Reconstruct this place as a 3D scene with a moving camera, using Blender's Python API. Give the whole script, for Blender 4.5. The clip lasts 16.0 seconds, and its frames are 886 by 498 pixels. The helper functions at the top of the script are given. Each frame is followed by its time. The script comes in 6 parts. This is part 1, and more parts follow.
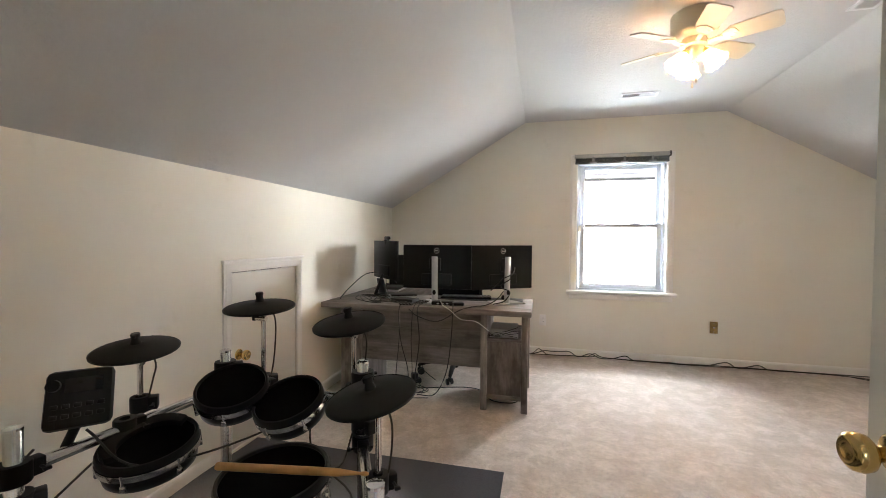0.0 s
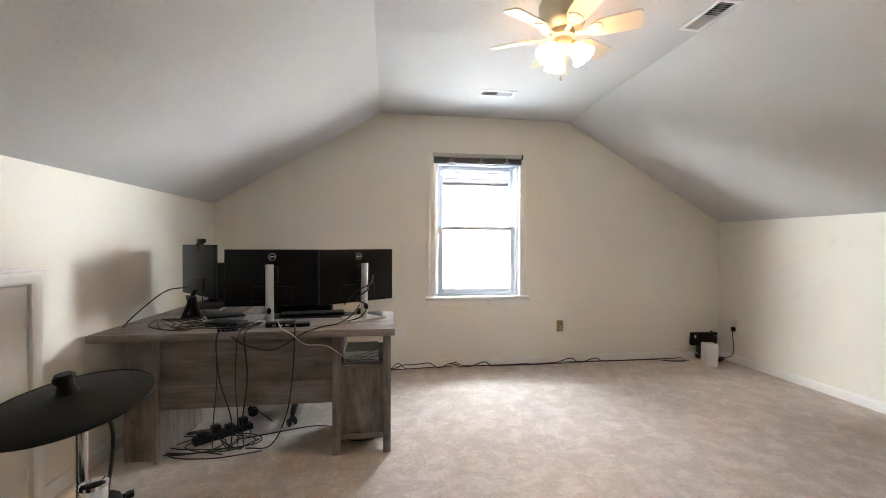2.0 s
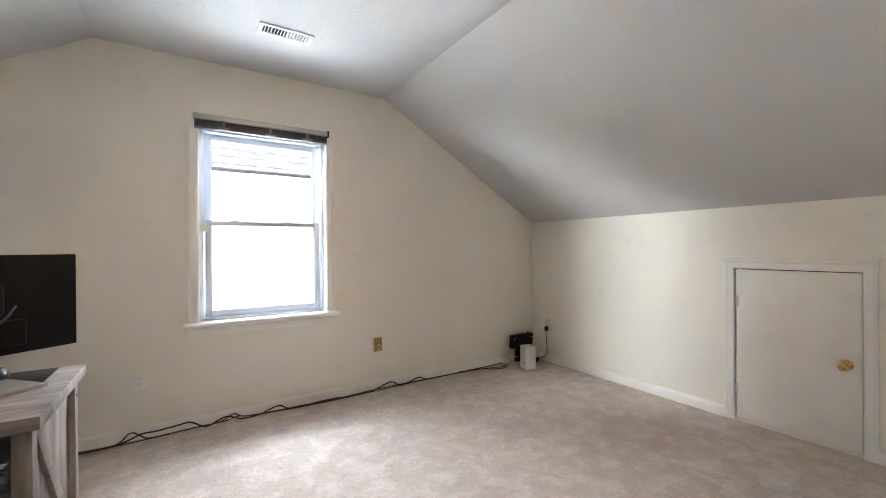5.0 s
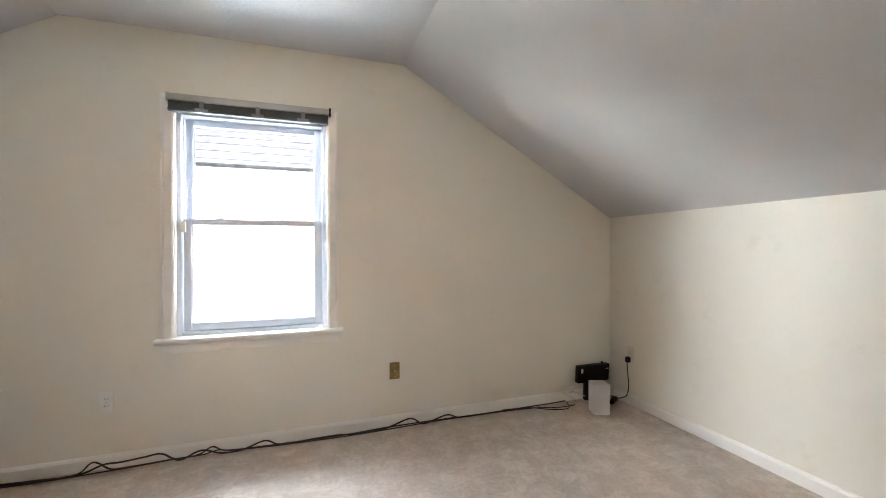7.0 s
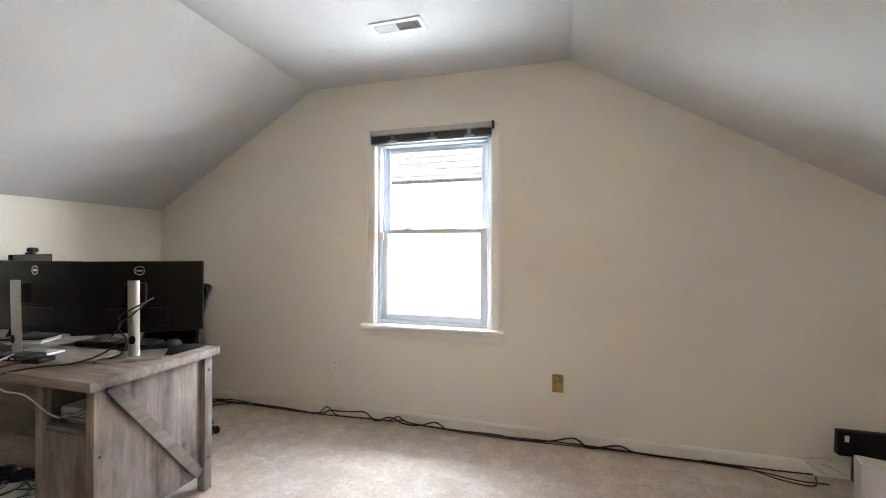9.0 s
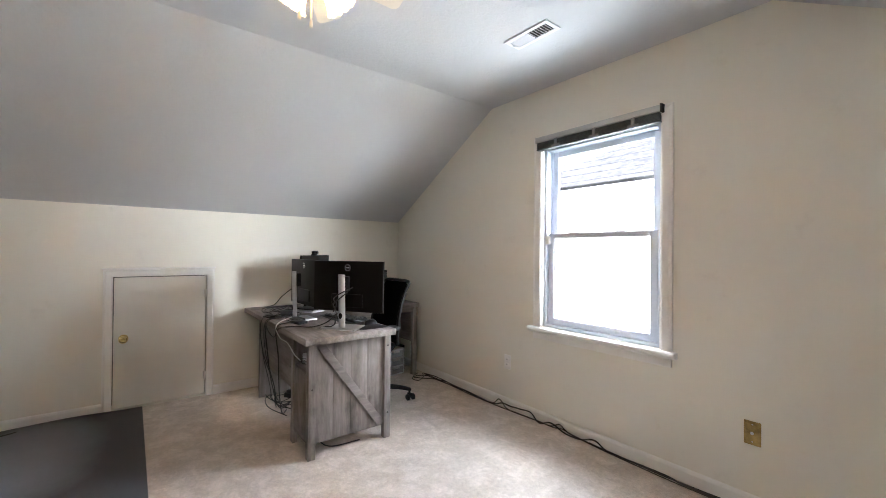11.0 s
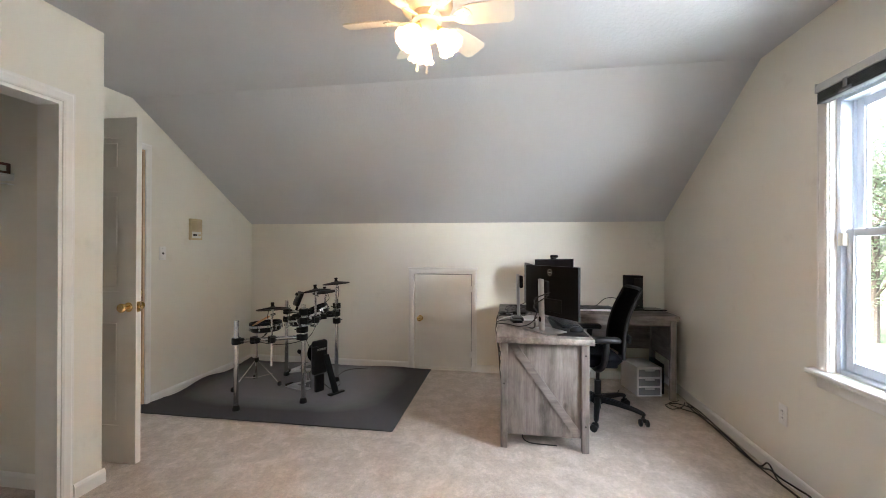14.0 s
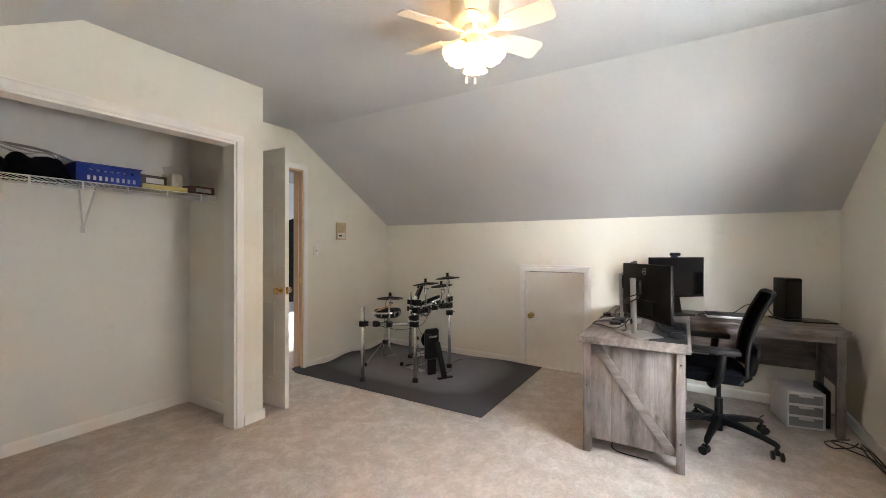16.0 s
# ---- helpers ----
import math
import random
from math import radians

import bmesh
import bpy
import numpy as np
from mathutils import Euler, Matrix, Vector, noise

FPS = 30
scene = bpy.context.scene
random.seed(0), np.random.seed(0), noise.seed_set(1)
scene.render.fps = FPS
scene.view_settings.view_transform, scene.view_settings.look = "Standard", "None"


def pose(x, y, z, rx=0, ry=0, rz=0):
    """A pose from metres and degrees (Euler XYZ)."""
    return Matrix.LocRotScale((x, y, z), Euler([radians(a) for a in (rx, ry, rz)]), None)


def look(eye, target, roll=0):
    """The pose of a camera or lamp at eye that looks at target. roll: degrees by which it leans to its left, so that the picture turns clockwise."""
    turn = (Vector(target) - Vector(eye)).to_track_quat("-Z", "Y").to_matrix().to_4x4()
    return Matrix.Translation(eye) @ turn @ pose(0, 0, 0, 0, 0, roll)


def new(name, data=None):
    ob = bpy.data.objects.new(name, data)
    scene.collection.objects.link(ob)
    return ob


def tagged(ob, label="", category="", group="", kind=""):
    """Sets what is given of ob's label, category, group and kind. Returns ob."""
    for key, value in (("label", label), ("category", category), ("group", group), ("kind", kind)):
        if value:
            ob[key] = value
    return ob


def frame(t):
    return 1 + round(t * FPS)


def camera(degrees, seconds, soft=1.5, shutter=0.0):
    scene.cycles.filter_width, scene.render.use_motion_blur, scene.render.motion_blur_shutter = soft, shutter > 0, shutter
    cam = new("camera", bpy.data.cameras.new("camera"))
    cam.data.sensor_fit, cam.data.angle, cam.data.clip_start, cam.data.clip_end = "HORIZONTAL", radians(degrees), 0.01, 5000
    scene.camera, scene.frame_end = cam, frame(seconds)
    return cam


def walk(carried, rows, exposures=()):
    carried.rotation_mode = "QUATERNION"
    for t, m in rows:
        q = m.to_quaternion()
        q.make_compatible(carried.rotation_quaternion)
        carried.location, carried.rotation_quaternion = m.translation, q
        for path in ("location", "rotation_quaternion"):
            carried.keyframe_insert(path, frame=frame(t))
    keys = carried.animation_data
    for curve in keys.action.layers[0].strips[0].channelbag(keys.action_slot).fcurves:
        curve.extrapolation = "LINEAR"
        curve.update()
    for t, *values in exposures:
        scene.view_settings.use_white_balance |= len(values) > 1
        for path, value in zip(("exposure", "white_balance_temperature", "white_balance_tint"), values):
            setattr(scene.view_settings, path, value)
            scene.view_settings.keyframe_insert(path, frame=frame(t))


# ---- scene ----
cam = camera(95.6, 16.0, 0.9)
PATH = [
    (0, (0.42, 0.379, 1.232), (-0.05, 2.322, 1.181), 0.4),
    (0.5, (0.387, 0.485, 1.221), (0.119, 2.467, 1.174), 0.4),
    (1, (0.35, 0.635, 1.217), (0.259, 2.633, 1.178), 0.4),
    (1.5, (0.356, 0.744, 1.229), (0.433, 2.742, 1.195), 0.3),
    (2, (0.333, 0.873, 1.219), (0.6, 2.855, 1.195), 0.2),
    (2.5, (0.303, 1.021, 1.223), (0.777, 2.964, 1.202), 0.3),
    (3, (0.305, 1.116, 1.207), (0.991, 2.995, 1.194), -0.1),
    (3.5, (0.391, 1.218, 1.201), (1.259, 3.019, 1.189), -0.3),
    (4, (0.52, 1.328, 1.204), (1.513, 3.064, 1.192), -0.3),
    (4.5, (0.598, 1.457, 1.201), (1.663, 3.15, 1.191), -0.4),
    (4.7, (0.64, 1.529, 1.197), (1.72, 3.212, 1.191), -0.4),
    (7, (1.517, 2.099, 1.216), (2.16, 3.993, 1.213), -0.2),
    (7.5, (1.676, 2.143, 1.224), (2.076, 4.102, 1.228), -0.0),
    (8, (1.781, 2.132, 1.24), (1.877, 4.129, 1.238), 0.1),
    (8.5, (1.933, 2.118, 1.233), (1.704, 4.105, 1.236), 0.4),
    (9, (2.075, 2.093, 1.239), (1.532, 4.018, 1.248), 0.2),
    (9.5, (2.251, 2.133, 1.246), (1.414, 3.95, 1.257), 0.3),
    (9.7, (2.336, 2.16, 1.242), (1.373, 3.913, 1.257), 0.5),
    (12, (2.873, 2.626, 1.263), (1.017, 3.372, 1.274), 0.1),
    (12.5, (2.946, 2.764, 1.253), (1.005, 3.246, 1.267), 0.1),
    (13, (2.999, 2.932, 1.268), (1.01, 3.139, 1.281), 0.2),
    (13.5, (3.0, 3.104, 1.285), (1.001, 3.048, 1.294), 0.2),
    (14, (3.006, 3.259, 1.29), (1.03, 2.953, 1.296), 0.2),
    (14.5, (3.012, 3.399, 1.286), (1.084, 2.866, 1.287), 0.1),
    (15, (3.031, 3.56, 1.291), (1.17, 2.827, 1.291), 0.1),
    (15.5, (3.013, 3.691, 1.287), (1.226, 2.793, 1.287), 0.1),
    (16, (2.99, 3.787, 1.283), (1.277, 2.754, 1.279), 0.1),
]
walk(cam, [(t, look(eye, target, roll)) for t, eye, target, roll in PATH], [(0.0, 3.46, 6150, 10), (4.5, 3.36, 5800, 10), (8.0, 3.38, 5950, 10), (12.5, 3.24, 5720, 10), (16.0, 3.58, 6030, 10)])

# ---- world and lights ----
world = bpy.data.worlds.new("world")
scene.world = world
world.use_nodes = True
wn = world.node_tree
sky = wn.nodes.new("ShaderNodeTexSky")
sky.sky_type, sky.sun_disc = "NISHITA", False
sky.sun_elevation, sky.sun_rotation = radians(48), radians(200)
sky.air_density, sky.dust_density, sky.ozone_density = 1.0, 4.0, 1.0
wn.links.new(sky.outputs[0], wn.nodes["Background"].inputs[0])
wn.nodes["Background"].inputs[1].default_value = 0.15

sun = new("sun", bpy.data.lights.new("sun", "SUN"))
sun.data.energy, sun.data.angle, sun.data.color = 5.0, radians(20), (1.0, 0.96, 0.9)
sun.matrix_world = pose(0, 0, 12, 48, 0, 20)

# daylight that falls through the window's opening from the open sky above the eaves
skylight = new("window_skylight", bpy.data.lights.new("window_skylight", "AREA"))
skylight.data.shape, skylight.data.size, skylight.data.size_y = "RECTANGLE", 2.4, 1.0
skylight.data.energy, skylight.data.color = 26, (0.93, 0.97, 1.0)
skylight.matrix_world = look((1.2, 6.4, 3.08), (1.2, 2.9, 0.4))
# daylight thrown up through the opening by the bright siding and lawn below the sill
upglow = new("window_ground_light", bpy.data.lights.new("window_ground_light", "AREA"))
upglow.data.shape, upglow.data.size, upglow.data.size_y = "RECTANGLE", 2.6, 1.1
upglow.data.energy, upglow.data.color = 13, (0.92, 0.97, 1.0)
upglow.matrix_world = look((1.2, 6.7, -0.35), (1.2, 3.2, 2.0))

# open sky to both sides of the neighbouring house, slanting in through the opening
for name, at, to, power in (("window_side_sky_east", (3.15, 6.10, 1.78), (-1.26, 2.7, 0.85), 24), ("window_side_sky_west", (-1.35, 5.9, 1.9), (3.9, 3.0, 0.7), 38)):
    side = new(name, bpy.data.lights.new(name, "AREA"))
    side.data.shape, side.data.size, side.data.size_y = "RECTANGLE", 1.15, 1.0
    side.data.energy, side.data.color = power, (1.0, 0.985, 0.95)
    side.matrix_world = look(at, to)


# ---- materials ----
def nodes_of(name):
    m = bpy.data.materials.new(name)
    m.use_nodes = True
    t = m.node_tree
    return m, t, t.nodes["Principled BSDF"]


def link(t, a, b):
    t.links.new(a, b)


def noise_node(t, scale, detail=4.0, stretch=(1, 1, 1), rough=0.55):
    co = t.nodes.new("ShaderNodeTexCoord")
    mp = t.nodes.new("ShaderNodeMapping")
    mp.inputs["Scale"].default_value = stretch
    n = t.nodes.new("ShaderNodeTexNoise")
    n.inputs["Scale"].default_value, n.inputs["Detail"].default_value = scale, detail
    n.inputs["Roughness"].default_value = rough
    link(t, co.outputs["Object"], mp.inputs[0])
    link(t, mp.outputs[0], n.inputs["Vector"])
    return n


def ramp_node(t, src, stops):
    r = t.nodes.new("ShaderNodeValToRGB")
    el = r.color_ramp.elements
    while len(el) < len(stops):
        el.new(0.5)
    for e, (p, c) in zip(el, stops):
        e.position, e.color = p, (*c, 1)
    link(t, src, r.inputs[0])
    return r


def mix_node(t, fac, a, b, mode="MIX"):
    m = t.nodes.new("ShaderNodeMix")
    m.data_type, m.blend_type = "RGBA", mode
    for s, v in ((m.inputs[0], fac), (m.inputs[6], a), (m.inputs[7], b)):
        if isinstance(v, (int, float)):
            s.default_value = v
        elif isinstance(v, tuple):
            s.default_value = (*v, 1)
        else:
            link(t, v, s)
    return m.outputs[2]


def bump_node(t, p, height, strength, distance, before=None):
    b = t.nodes.new("ShaderNodeBump")
    b.inputs["Strength"].default_value, b.inputs["Distance"].default_value = strength, distance
    link(t, height, b.inputs["Height"])
    if before:
        link(t, before, b.inputs["Normal"])
    link(t, b.outputs[0], p.inputs["Normal"])
    return b.outputs[0]


def darker(c, f):
    return tuple(v * f for v in c)


def surface(name, col, vary=0.08, scale=3.0, rough=0.6, bump=0.1, bump_scale=120.0, metal=0.0, spec=0.5):
    """A plain painted, moulded or metal surface with slight stains and fine grain."""
    m, t, p = nodes_of(name)
    big = noise_node(t, scale, 5)
    fine = noise_node(t, bump_scale, 3)
    c = ramp_node(t, big.outputs[0], [(0.3, darker(col, 1 - vary)), (0.7, darker(col, 1 + vary * 0.5))])
    link(t, c.outputs[0], p.inputs["Base Color"])
    r = t.nodes.new("ShaderNodeMapRange")
    r.inputs["To Min"].default_value, r.inputs["To Max"].default_value = max(0.02, rough - 0.08), min(1, rough + 0.08)
    link(t, big.outputs[0], r.inputs[0])
    link(t, r.outputs[0], p.inputs["Roughness"])
    p.inputs["Metallic"].default_value = metal
    p.inputs["Specular IOR Level"].default_value = spec
    if bump:
        bump_node(t, p, fine.outputs[0], bump, 0.002)
    return m


def wood(name, axis, light, dark, vary=1.0):
    """Weathered grey oak laminate, its grain along one axis."""
    m, t, p = nodes_of(name)
    st = [9.0, 9.0, 9.0]
    st[axis] = 0.9
    grain = noise_node(t, 3.2, 7, tuple(st), 0.65)
    wide = [2.2, 2.2, 2.2]
    wide[axis] = 1.0
    patch = noise_node(t, 3.6, 6, tuple(wide), 0.62)
    knots = noise_node(t, 7.0, 2, tuple(0.5 + 0.5 * v / 9 for v in st))
    c1 = ramp_node(t, grain.outputs[0], [(0.3, dark), (0.5, tuple((a + b) / 2 for a, b in zip(light, dark))), (0.68, light)])
    c2 = ramp_node(t, patch.outputs[0], [(0.34, (0.52, 0.50, 0.49)), (0.46, (0.86, 0.85, 0.84)), (0.62, (1.08, 1.08, 1.08))])
    c3 = ramp_node(t, knots.outputs[0], [(0.25, (0.45, 0.42, 0.4)), (0.31, (1, 1, 1))])
    info = t.nodes.new("ShaderNodeObjectInfo")
    own = ramp_node(t, info.outputs["Random"], [(0.0, (0.86, 0.86, 0.86)), (1.0, (1.06, 1.05, 1.04))])
    c = mix_node(t, 1.0, c1.outputs[0], c2.outputs[0], "MULTIPLY")
    c = mix_node(t, 0.8, c, c3.outputs[0], "MULTIPLY")
    c = mix_node(t, 1.0, c, own.outputs[0], "MULTIPLY")
    link(t, c, p.inputs["Base Color"])
    p.inputs["Roughness"].default_value = 0.55
    bump_node(t, p, grain.outputs[0], 0.25, 0.0015)
    return m


def wall_paint(name, col, bump=0.12):
    m, t, p = nodes_of(name)
    big = noise_node(t, 1.3, 4)
    roll = noise_node(t, 260, 3)
    scuff = noise_node(t, 5.0, 7, (1, 1, 1), 0.7)
    c1 = ramp_node(t, big.outputs[0], [(0.3, darker(col, 0.965)), (0.7, col)])
    c2 = ramp_node(t, scuff.outputs[0], [(0.28, (0.94, 0.935, 0.92)), (0.4, (1, 1, 1))])
    link(t, mix_node(t, 1.0, c1.outputs[0], c2.outputs[0], "MULTIPLY"), p.inputs["Base Color"])
    p.inputs["Roughness"].default_value = 0.62
    p.inputs["Specular IOR Level"].default_value = 0.35
    bump_node(t, p, roll.outputs[0], bump, 0.001)
    return m


def ceiling_plaster():
    """White ceiling with a trowelled knock-down texture."""
    m, t, p = nodes_of("ceiling_plaster")
    blot = noise_node(t, 42, 5, (1, 1, 1), 0.6)
    flat = ramp_node(t, blot.outputs[0], [(0.44, (0, 0, 0)), (0.56, (1, 1, 1))])
    fine = noise_node(t, 240, 2)
    big = noise_node(t, 1.1, 3)
    c = ramp_node(t, big.outputs[0], [(0.3, (0.615, 0.612, 0.605)), (0.7, (0.655, 0.652, 0.645))])
    link(t, c.outputs[0], p.inputs["Base Color"])
    p.inputs["Roughness"].default_value = 0.85
    p.inputs["Specular IOR Level"].default_value = 0.2
    n = bump_node(t, p, flat.outputs[0], 0.26, 0.004)
    bump_node(t, p, fine.outputs[0], 0.12, 0.001, n)
    return m


def carpet_pile():
    """Beige cut-pile carpet, trodden into lighter and darker patches."""
    m, t, p = nodes_of("carpet_pile")
    tuft = noise_node(t, 330, 3, (1, 1, 1), 0.7)
    clump = noise_node(t, 40, 5, (1, 1, 1), 0.7)
    trod = noise_node(t, 7.5, 6, (1, 1, 1), 0.68)
    trod.inputs["Distortion"].default_value = 0.35
    lane = noise_node(t, 0.9, 3)
    c1 = ramp_node(t, tuft.outputs[0], [(0.28, (0.50, 0.432, 0.370)), (0.7, (0.78, 0.70, 0.625))])
    c2 = ramp_node(t, clump.outputs[0], [(0.30, (0.85, 0.84, 0.83)), (0.50, (0.975, 0.975, 0.972)), (0.70, (1.09, 1.09, 1.09))])
    c3 = ramp_node(t, trod.outputs[0], [(0.36, (0.86, 0.84, 0.81)), (0.49, (0.935, 0.925, 0.905)), (0.56, (1.03, 1.03, 1.03)), (0.66, (1.11, 1.11, 1.12))])
    c4 = ramp_node(t, lane.outputs[0], [(0.3, (0.95, 0.945, 0.93)), (0.7, (1.05, 1.05, 1.05))])
    c = mix_node(t, 1.0, c1.outputs[0], c2.outputs[0], "MULTIPLY")
    c = mix_node(t, 1.0, c, c3.outputs[0], "MULTIPLY")
    c = mix_node(t, 1.0, c, c4.outputs[0], "MULTIPLY")
    link(t, c, p.inputs["Base Color"])
    p.inputs["Roughness"].default_value = 0.95
    p.inputs["Specular IOR Level"].default_value = 0.08
    p.inputs["Sheen Weight"].default_value = 0.12
    n = bump_node(t, p, clump.outputs[0], 0.45, 0.008)
    bump_node(t, p, tuft.outputs[0], 0.9, 0.004, n)
    return m


def glass(name, tint=(1, 1, 1), rough=0.0):
    m, t, p = nodes_of(name)
    p.inputs["Base Color"].default_value = (*tint, 1)
    p.inputs["Transmission Weight"].default_value = 1.0
    p.inputs["Roughness"].default_value = rough
    p.inputs["IOR"].default_value = 1.1
    return m


def glow(name, col, strength, base=(0.9, 0.9, 0.9)):
    m, t, p = nodes_of(name)
    p.inputs["Base Color"].default_value = (*base, 1)
    p.inputs["Emission Color"].default_value = (*col, 1)
    p.inputs["Emission Strength"].default_value = strength
    p.inputs["Roughness"].default_value = 0.4
    return m


def pale_centred_mat():
    """Charcoal mat fabric, lighter grey in the middle and darker towards its edges."""
    m, t, p = nodes_of("grey_mat_fabric")
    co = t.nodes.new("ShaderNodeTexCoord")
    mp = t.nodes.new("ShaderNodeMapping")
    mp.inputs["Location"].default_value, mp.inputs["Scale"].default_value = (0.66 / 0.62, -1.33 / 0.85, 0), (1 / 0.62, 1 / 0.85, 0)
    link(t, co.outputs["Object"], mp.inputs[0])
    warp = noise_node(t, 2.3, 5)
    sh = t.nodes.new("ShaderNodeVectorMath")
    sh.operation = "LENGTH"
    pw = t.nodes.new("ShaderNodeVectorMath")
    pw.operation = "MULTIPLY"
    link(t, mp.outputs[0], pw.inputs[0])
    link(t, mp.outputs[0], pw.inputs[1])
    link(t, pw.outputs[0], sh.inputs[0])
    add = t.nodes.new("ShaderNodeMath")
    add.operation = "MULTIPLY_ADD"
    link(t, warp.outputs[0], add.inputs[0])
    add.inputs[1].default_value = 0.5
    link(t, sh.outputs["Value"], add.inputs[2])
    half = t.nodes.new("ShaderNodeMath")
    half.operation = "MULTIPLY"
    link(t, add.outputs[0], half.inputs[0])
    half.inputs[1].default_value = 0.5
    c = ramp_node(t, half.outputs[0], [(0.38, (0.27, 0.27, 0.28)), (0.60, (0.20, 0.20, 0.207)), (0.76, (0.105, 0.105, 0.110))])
    weave = noise_node(t, 260, 3)
    w = ramp_node(t, weave.outputs[0], [(0.3, (0.7, 0.7, 0.7)), (0.7, (1.15, 1.15, 1.15))])
    link(t, mix_node(t, 1.0, c.outputs[0], w.outputs[0], "MULTIPLY"), p.inputs["Base Color"])
    p.inputs["Roughness"].default_value = 0.95
    p.inputs["Specular IOR Level"].default_value = 0.1
    bump_node(t, p, weave.outputs[0], 0.6, 0.002)
    return m


WALL = wall_paint("wall_paint", (0.855, 0.825, 0.725))
CLOSET_PAINT = wall_paint("closet_paint", (0.85, 0.84, 0.80))
CEIL = ceiling_plaster()
CARPET = carpet_pile()
TRIM = surface("trim_paint", (0.88, 0.862, 0.81), 0.04, 4, 0.38, 0.04, 60)
DOOR = surface("door_paint", (0.855, 0.83, 0.75), 0.05, 3, 0.42, 0.06, 90)
# white vinyl: the blue-grey of skylit shade is put into its colour
SKY_TINT_VINYL = surface("window_vinyl_sky_tint", (0.62, 0.67, 0.75), 0.04, 6, 0.35, 0.02, 80)
BRASS = surface("polished_brass", (0.83, 0.60, 0.24), 0.12, 20, 0.16, 0.03, 90, 1.0)
CHROME = surface("chrome", (0.78, 0.78, 0.79), 0.06, 12, 0.14, 0.02, 90, 1.0)
STEEL = surface("brushed_silver", (0.62, 0.62, 0.62), 0.08, 10, 0.30, 0.05, 200, 0.95)
BLACK = surface("black_plastic", (0.005, 0.005, 0.0055), 0.25, 6, 0.45, 0.08, 150, 0.0, 0.28)
BLACK_SATIN = surface("black_satin", (0.005, 0.005, 0.0055), 0.2, 5, 0.3, 0.03, 150, 0.0, 0.4)
RUBBER = surface("cymbal_rubber", (0.014, 0.0132, 0.0125), 0.25, 9, 0.6, 0.15, 220, 0.0, 0.25)
MESHHEAD = surface("black_mesh_head", (0.0016, 0.0016, 0.0018), 0.2, 12, 0.85, 0.3, 500, 0.0, 0.08)
FABRIC = surface("chair_fabric", (0.0035, 0.0042, 0.0065), 0.3, 10, 0.95, 0.5, 420, 0.0, 0.1)
CABLE = surface("cable_rubber", (0.02, 0.018, 0.017), 0.2, 20, 0.5, 0.0)
CABLE_WHITE = surface("white_cable", (0.72, 0.71, 0.68), 0.1, 20, 0.45, 0.0)
IVORY = surface("ivory_plastic", (0.77, 0.74, 0.65), 0.06, 8, 0.4, 0.03)
WHITE_PLASTIC = surface("white_plastic", (0.82, 0.82, 0.83), 0.04, 6, 0.35, 0.02)
LW, DW = (0.345, 0.308, 0.284), (0.168, 0.147, 0.134)
WOOD_X, WOOD_Y, WOOD_Z = (wood("weathered_oak_" + n, a, LW, DW) for a, n in enumerate(("long", "cross", "upright")))
MAT_GREY = pale_centred_mat()
GLASS = glass("window_glass")
DARK_GAP = surface("shadow_gap", (0.05, 0.045, 0.04), 0.1, 5, 0.9, 0.0)


# ---- mesh helpers ----
def done(name, bm, material, parent=None, label="", smooth=35):
    me = bpy.data.meshes.new(name)
    bmesh.ops.recalc_face_normals(bm, faces=bm.faces)
    bm.to_mesh(me)
    bm.free()
    for mt in material if isinstance(material, (list, tuple)) else [material]:
        me.materials.append(mt)
    ob = new(name, me)
    if smooth:
        for p in me.polygons:
            p.use_smooth = True
        me.set_sharp_from_angle(angle=radians(smooth))
    if parent:
        ob.parent = parent
    if label:
        ob["label"] = label
    return ob


def part(name, bm, material, parent, label="", smooth=35):
    return done(name, bm, material, parent, label, smooth)


def thing(name, m, label, category, group=""):
    e = new(name)
    e.empty_display_size = 0.05
    e.matrix_world = m
    return tagged(e, label, category, group)


def structure(name, bm, material, label, smooth=0):
    return tagged(done(name, bm, material, None, "", smooth), label, kind="structure")


def box(lo, hi, bevel=0.0, bm=None, seg=2, m=None):
    """A box between two corners, with rounded edges."""
    own = bmesh.new()
    r = bmesh.ops.create_cube(own, size=1.0)
    for v in own.verts:
        v.co = Vector(((lo[i] + hi[i]) / 2 + v.co[i] * (hi[i] - lo[i]) for i in range(3)))
    if bevel:
        bmesh.ops.bevel(own, geom=own.edges[:], offset=bevel, segments=seg, affect="EDGES", profile=0.5)
    if m is not None:
        own.transform(m)
    return join(bm, own)


def join(bm, own):
    if bm is None:
        return own
    me = bpy.data.meshes.new("tmp")
    own.to_mesh(me)
    own.free()
    bm.from_mesh(me)
    bpy.data.meshes.remove(me)
    return bm


def lathe(profile, seg=24, bm=None, m=None, close=False):
    """Turns a profile of (radius, height) about the z axis."""
    own = bmesh.new()
    rings = []
    for r, z in profile:
        if r < 1e-5:
            rings.append([own.verts.new((0, 0, z))])
        else:
            rings.append([own.verts.new((r * math.cos(2 * math.pi * k / seg), r * math.sin(2 * math.pi * k / seg), z)) for k in range(seg)])
    pairs = list(zip(rings, rings[1:]))
    if close:
        pairs.append((rings[-1], rings[0]))
    for a, b in pairs:
        for k in range(seg):
            q = [a[k % len(a)], a[(k + 1) % len(a)], b[(k + 1) % len(b)], b[k % len(b)]]
            q = list(dict.fromkeys(q))
            if len(q) > 2:
                own.faces.new(q)
    if m is not None:
        own.transform(m)
    return join(bm, own)


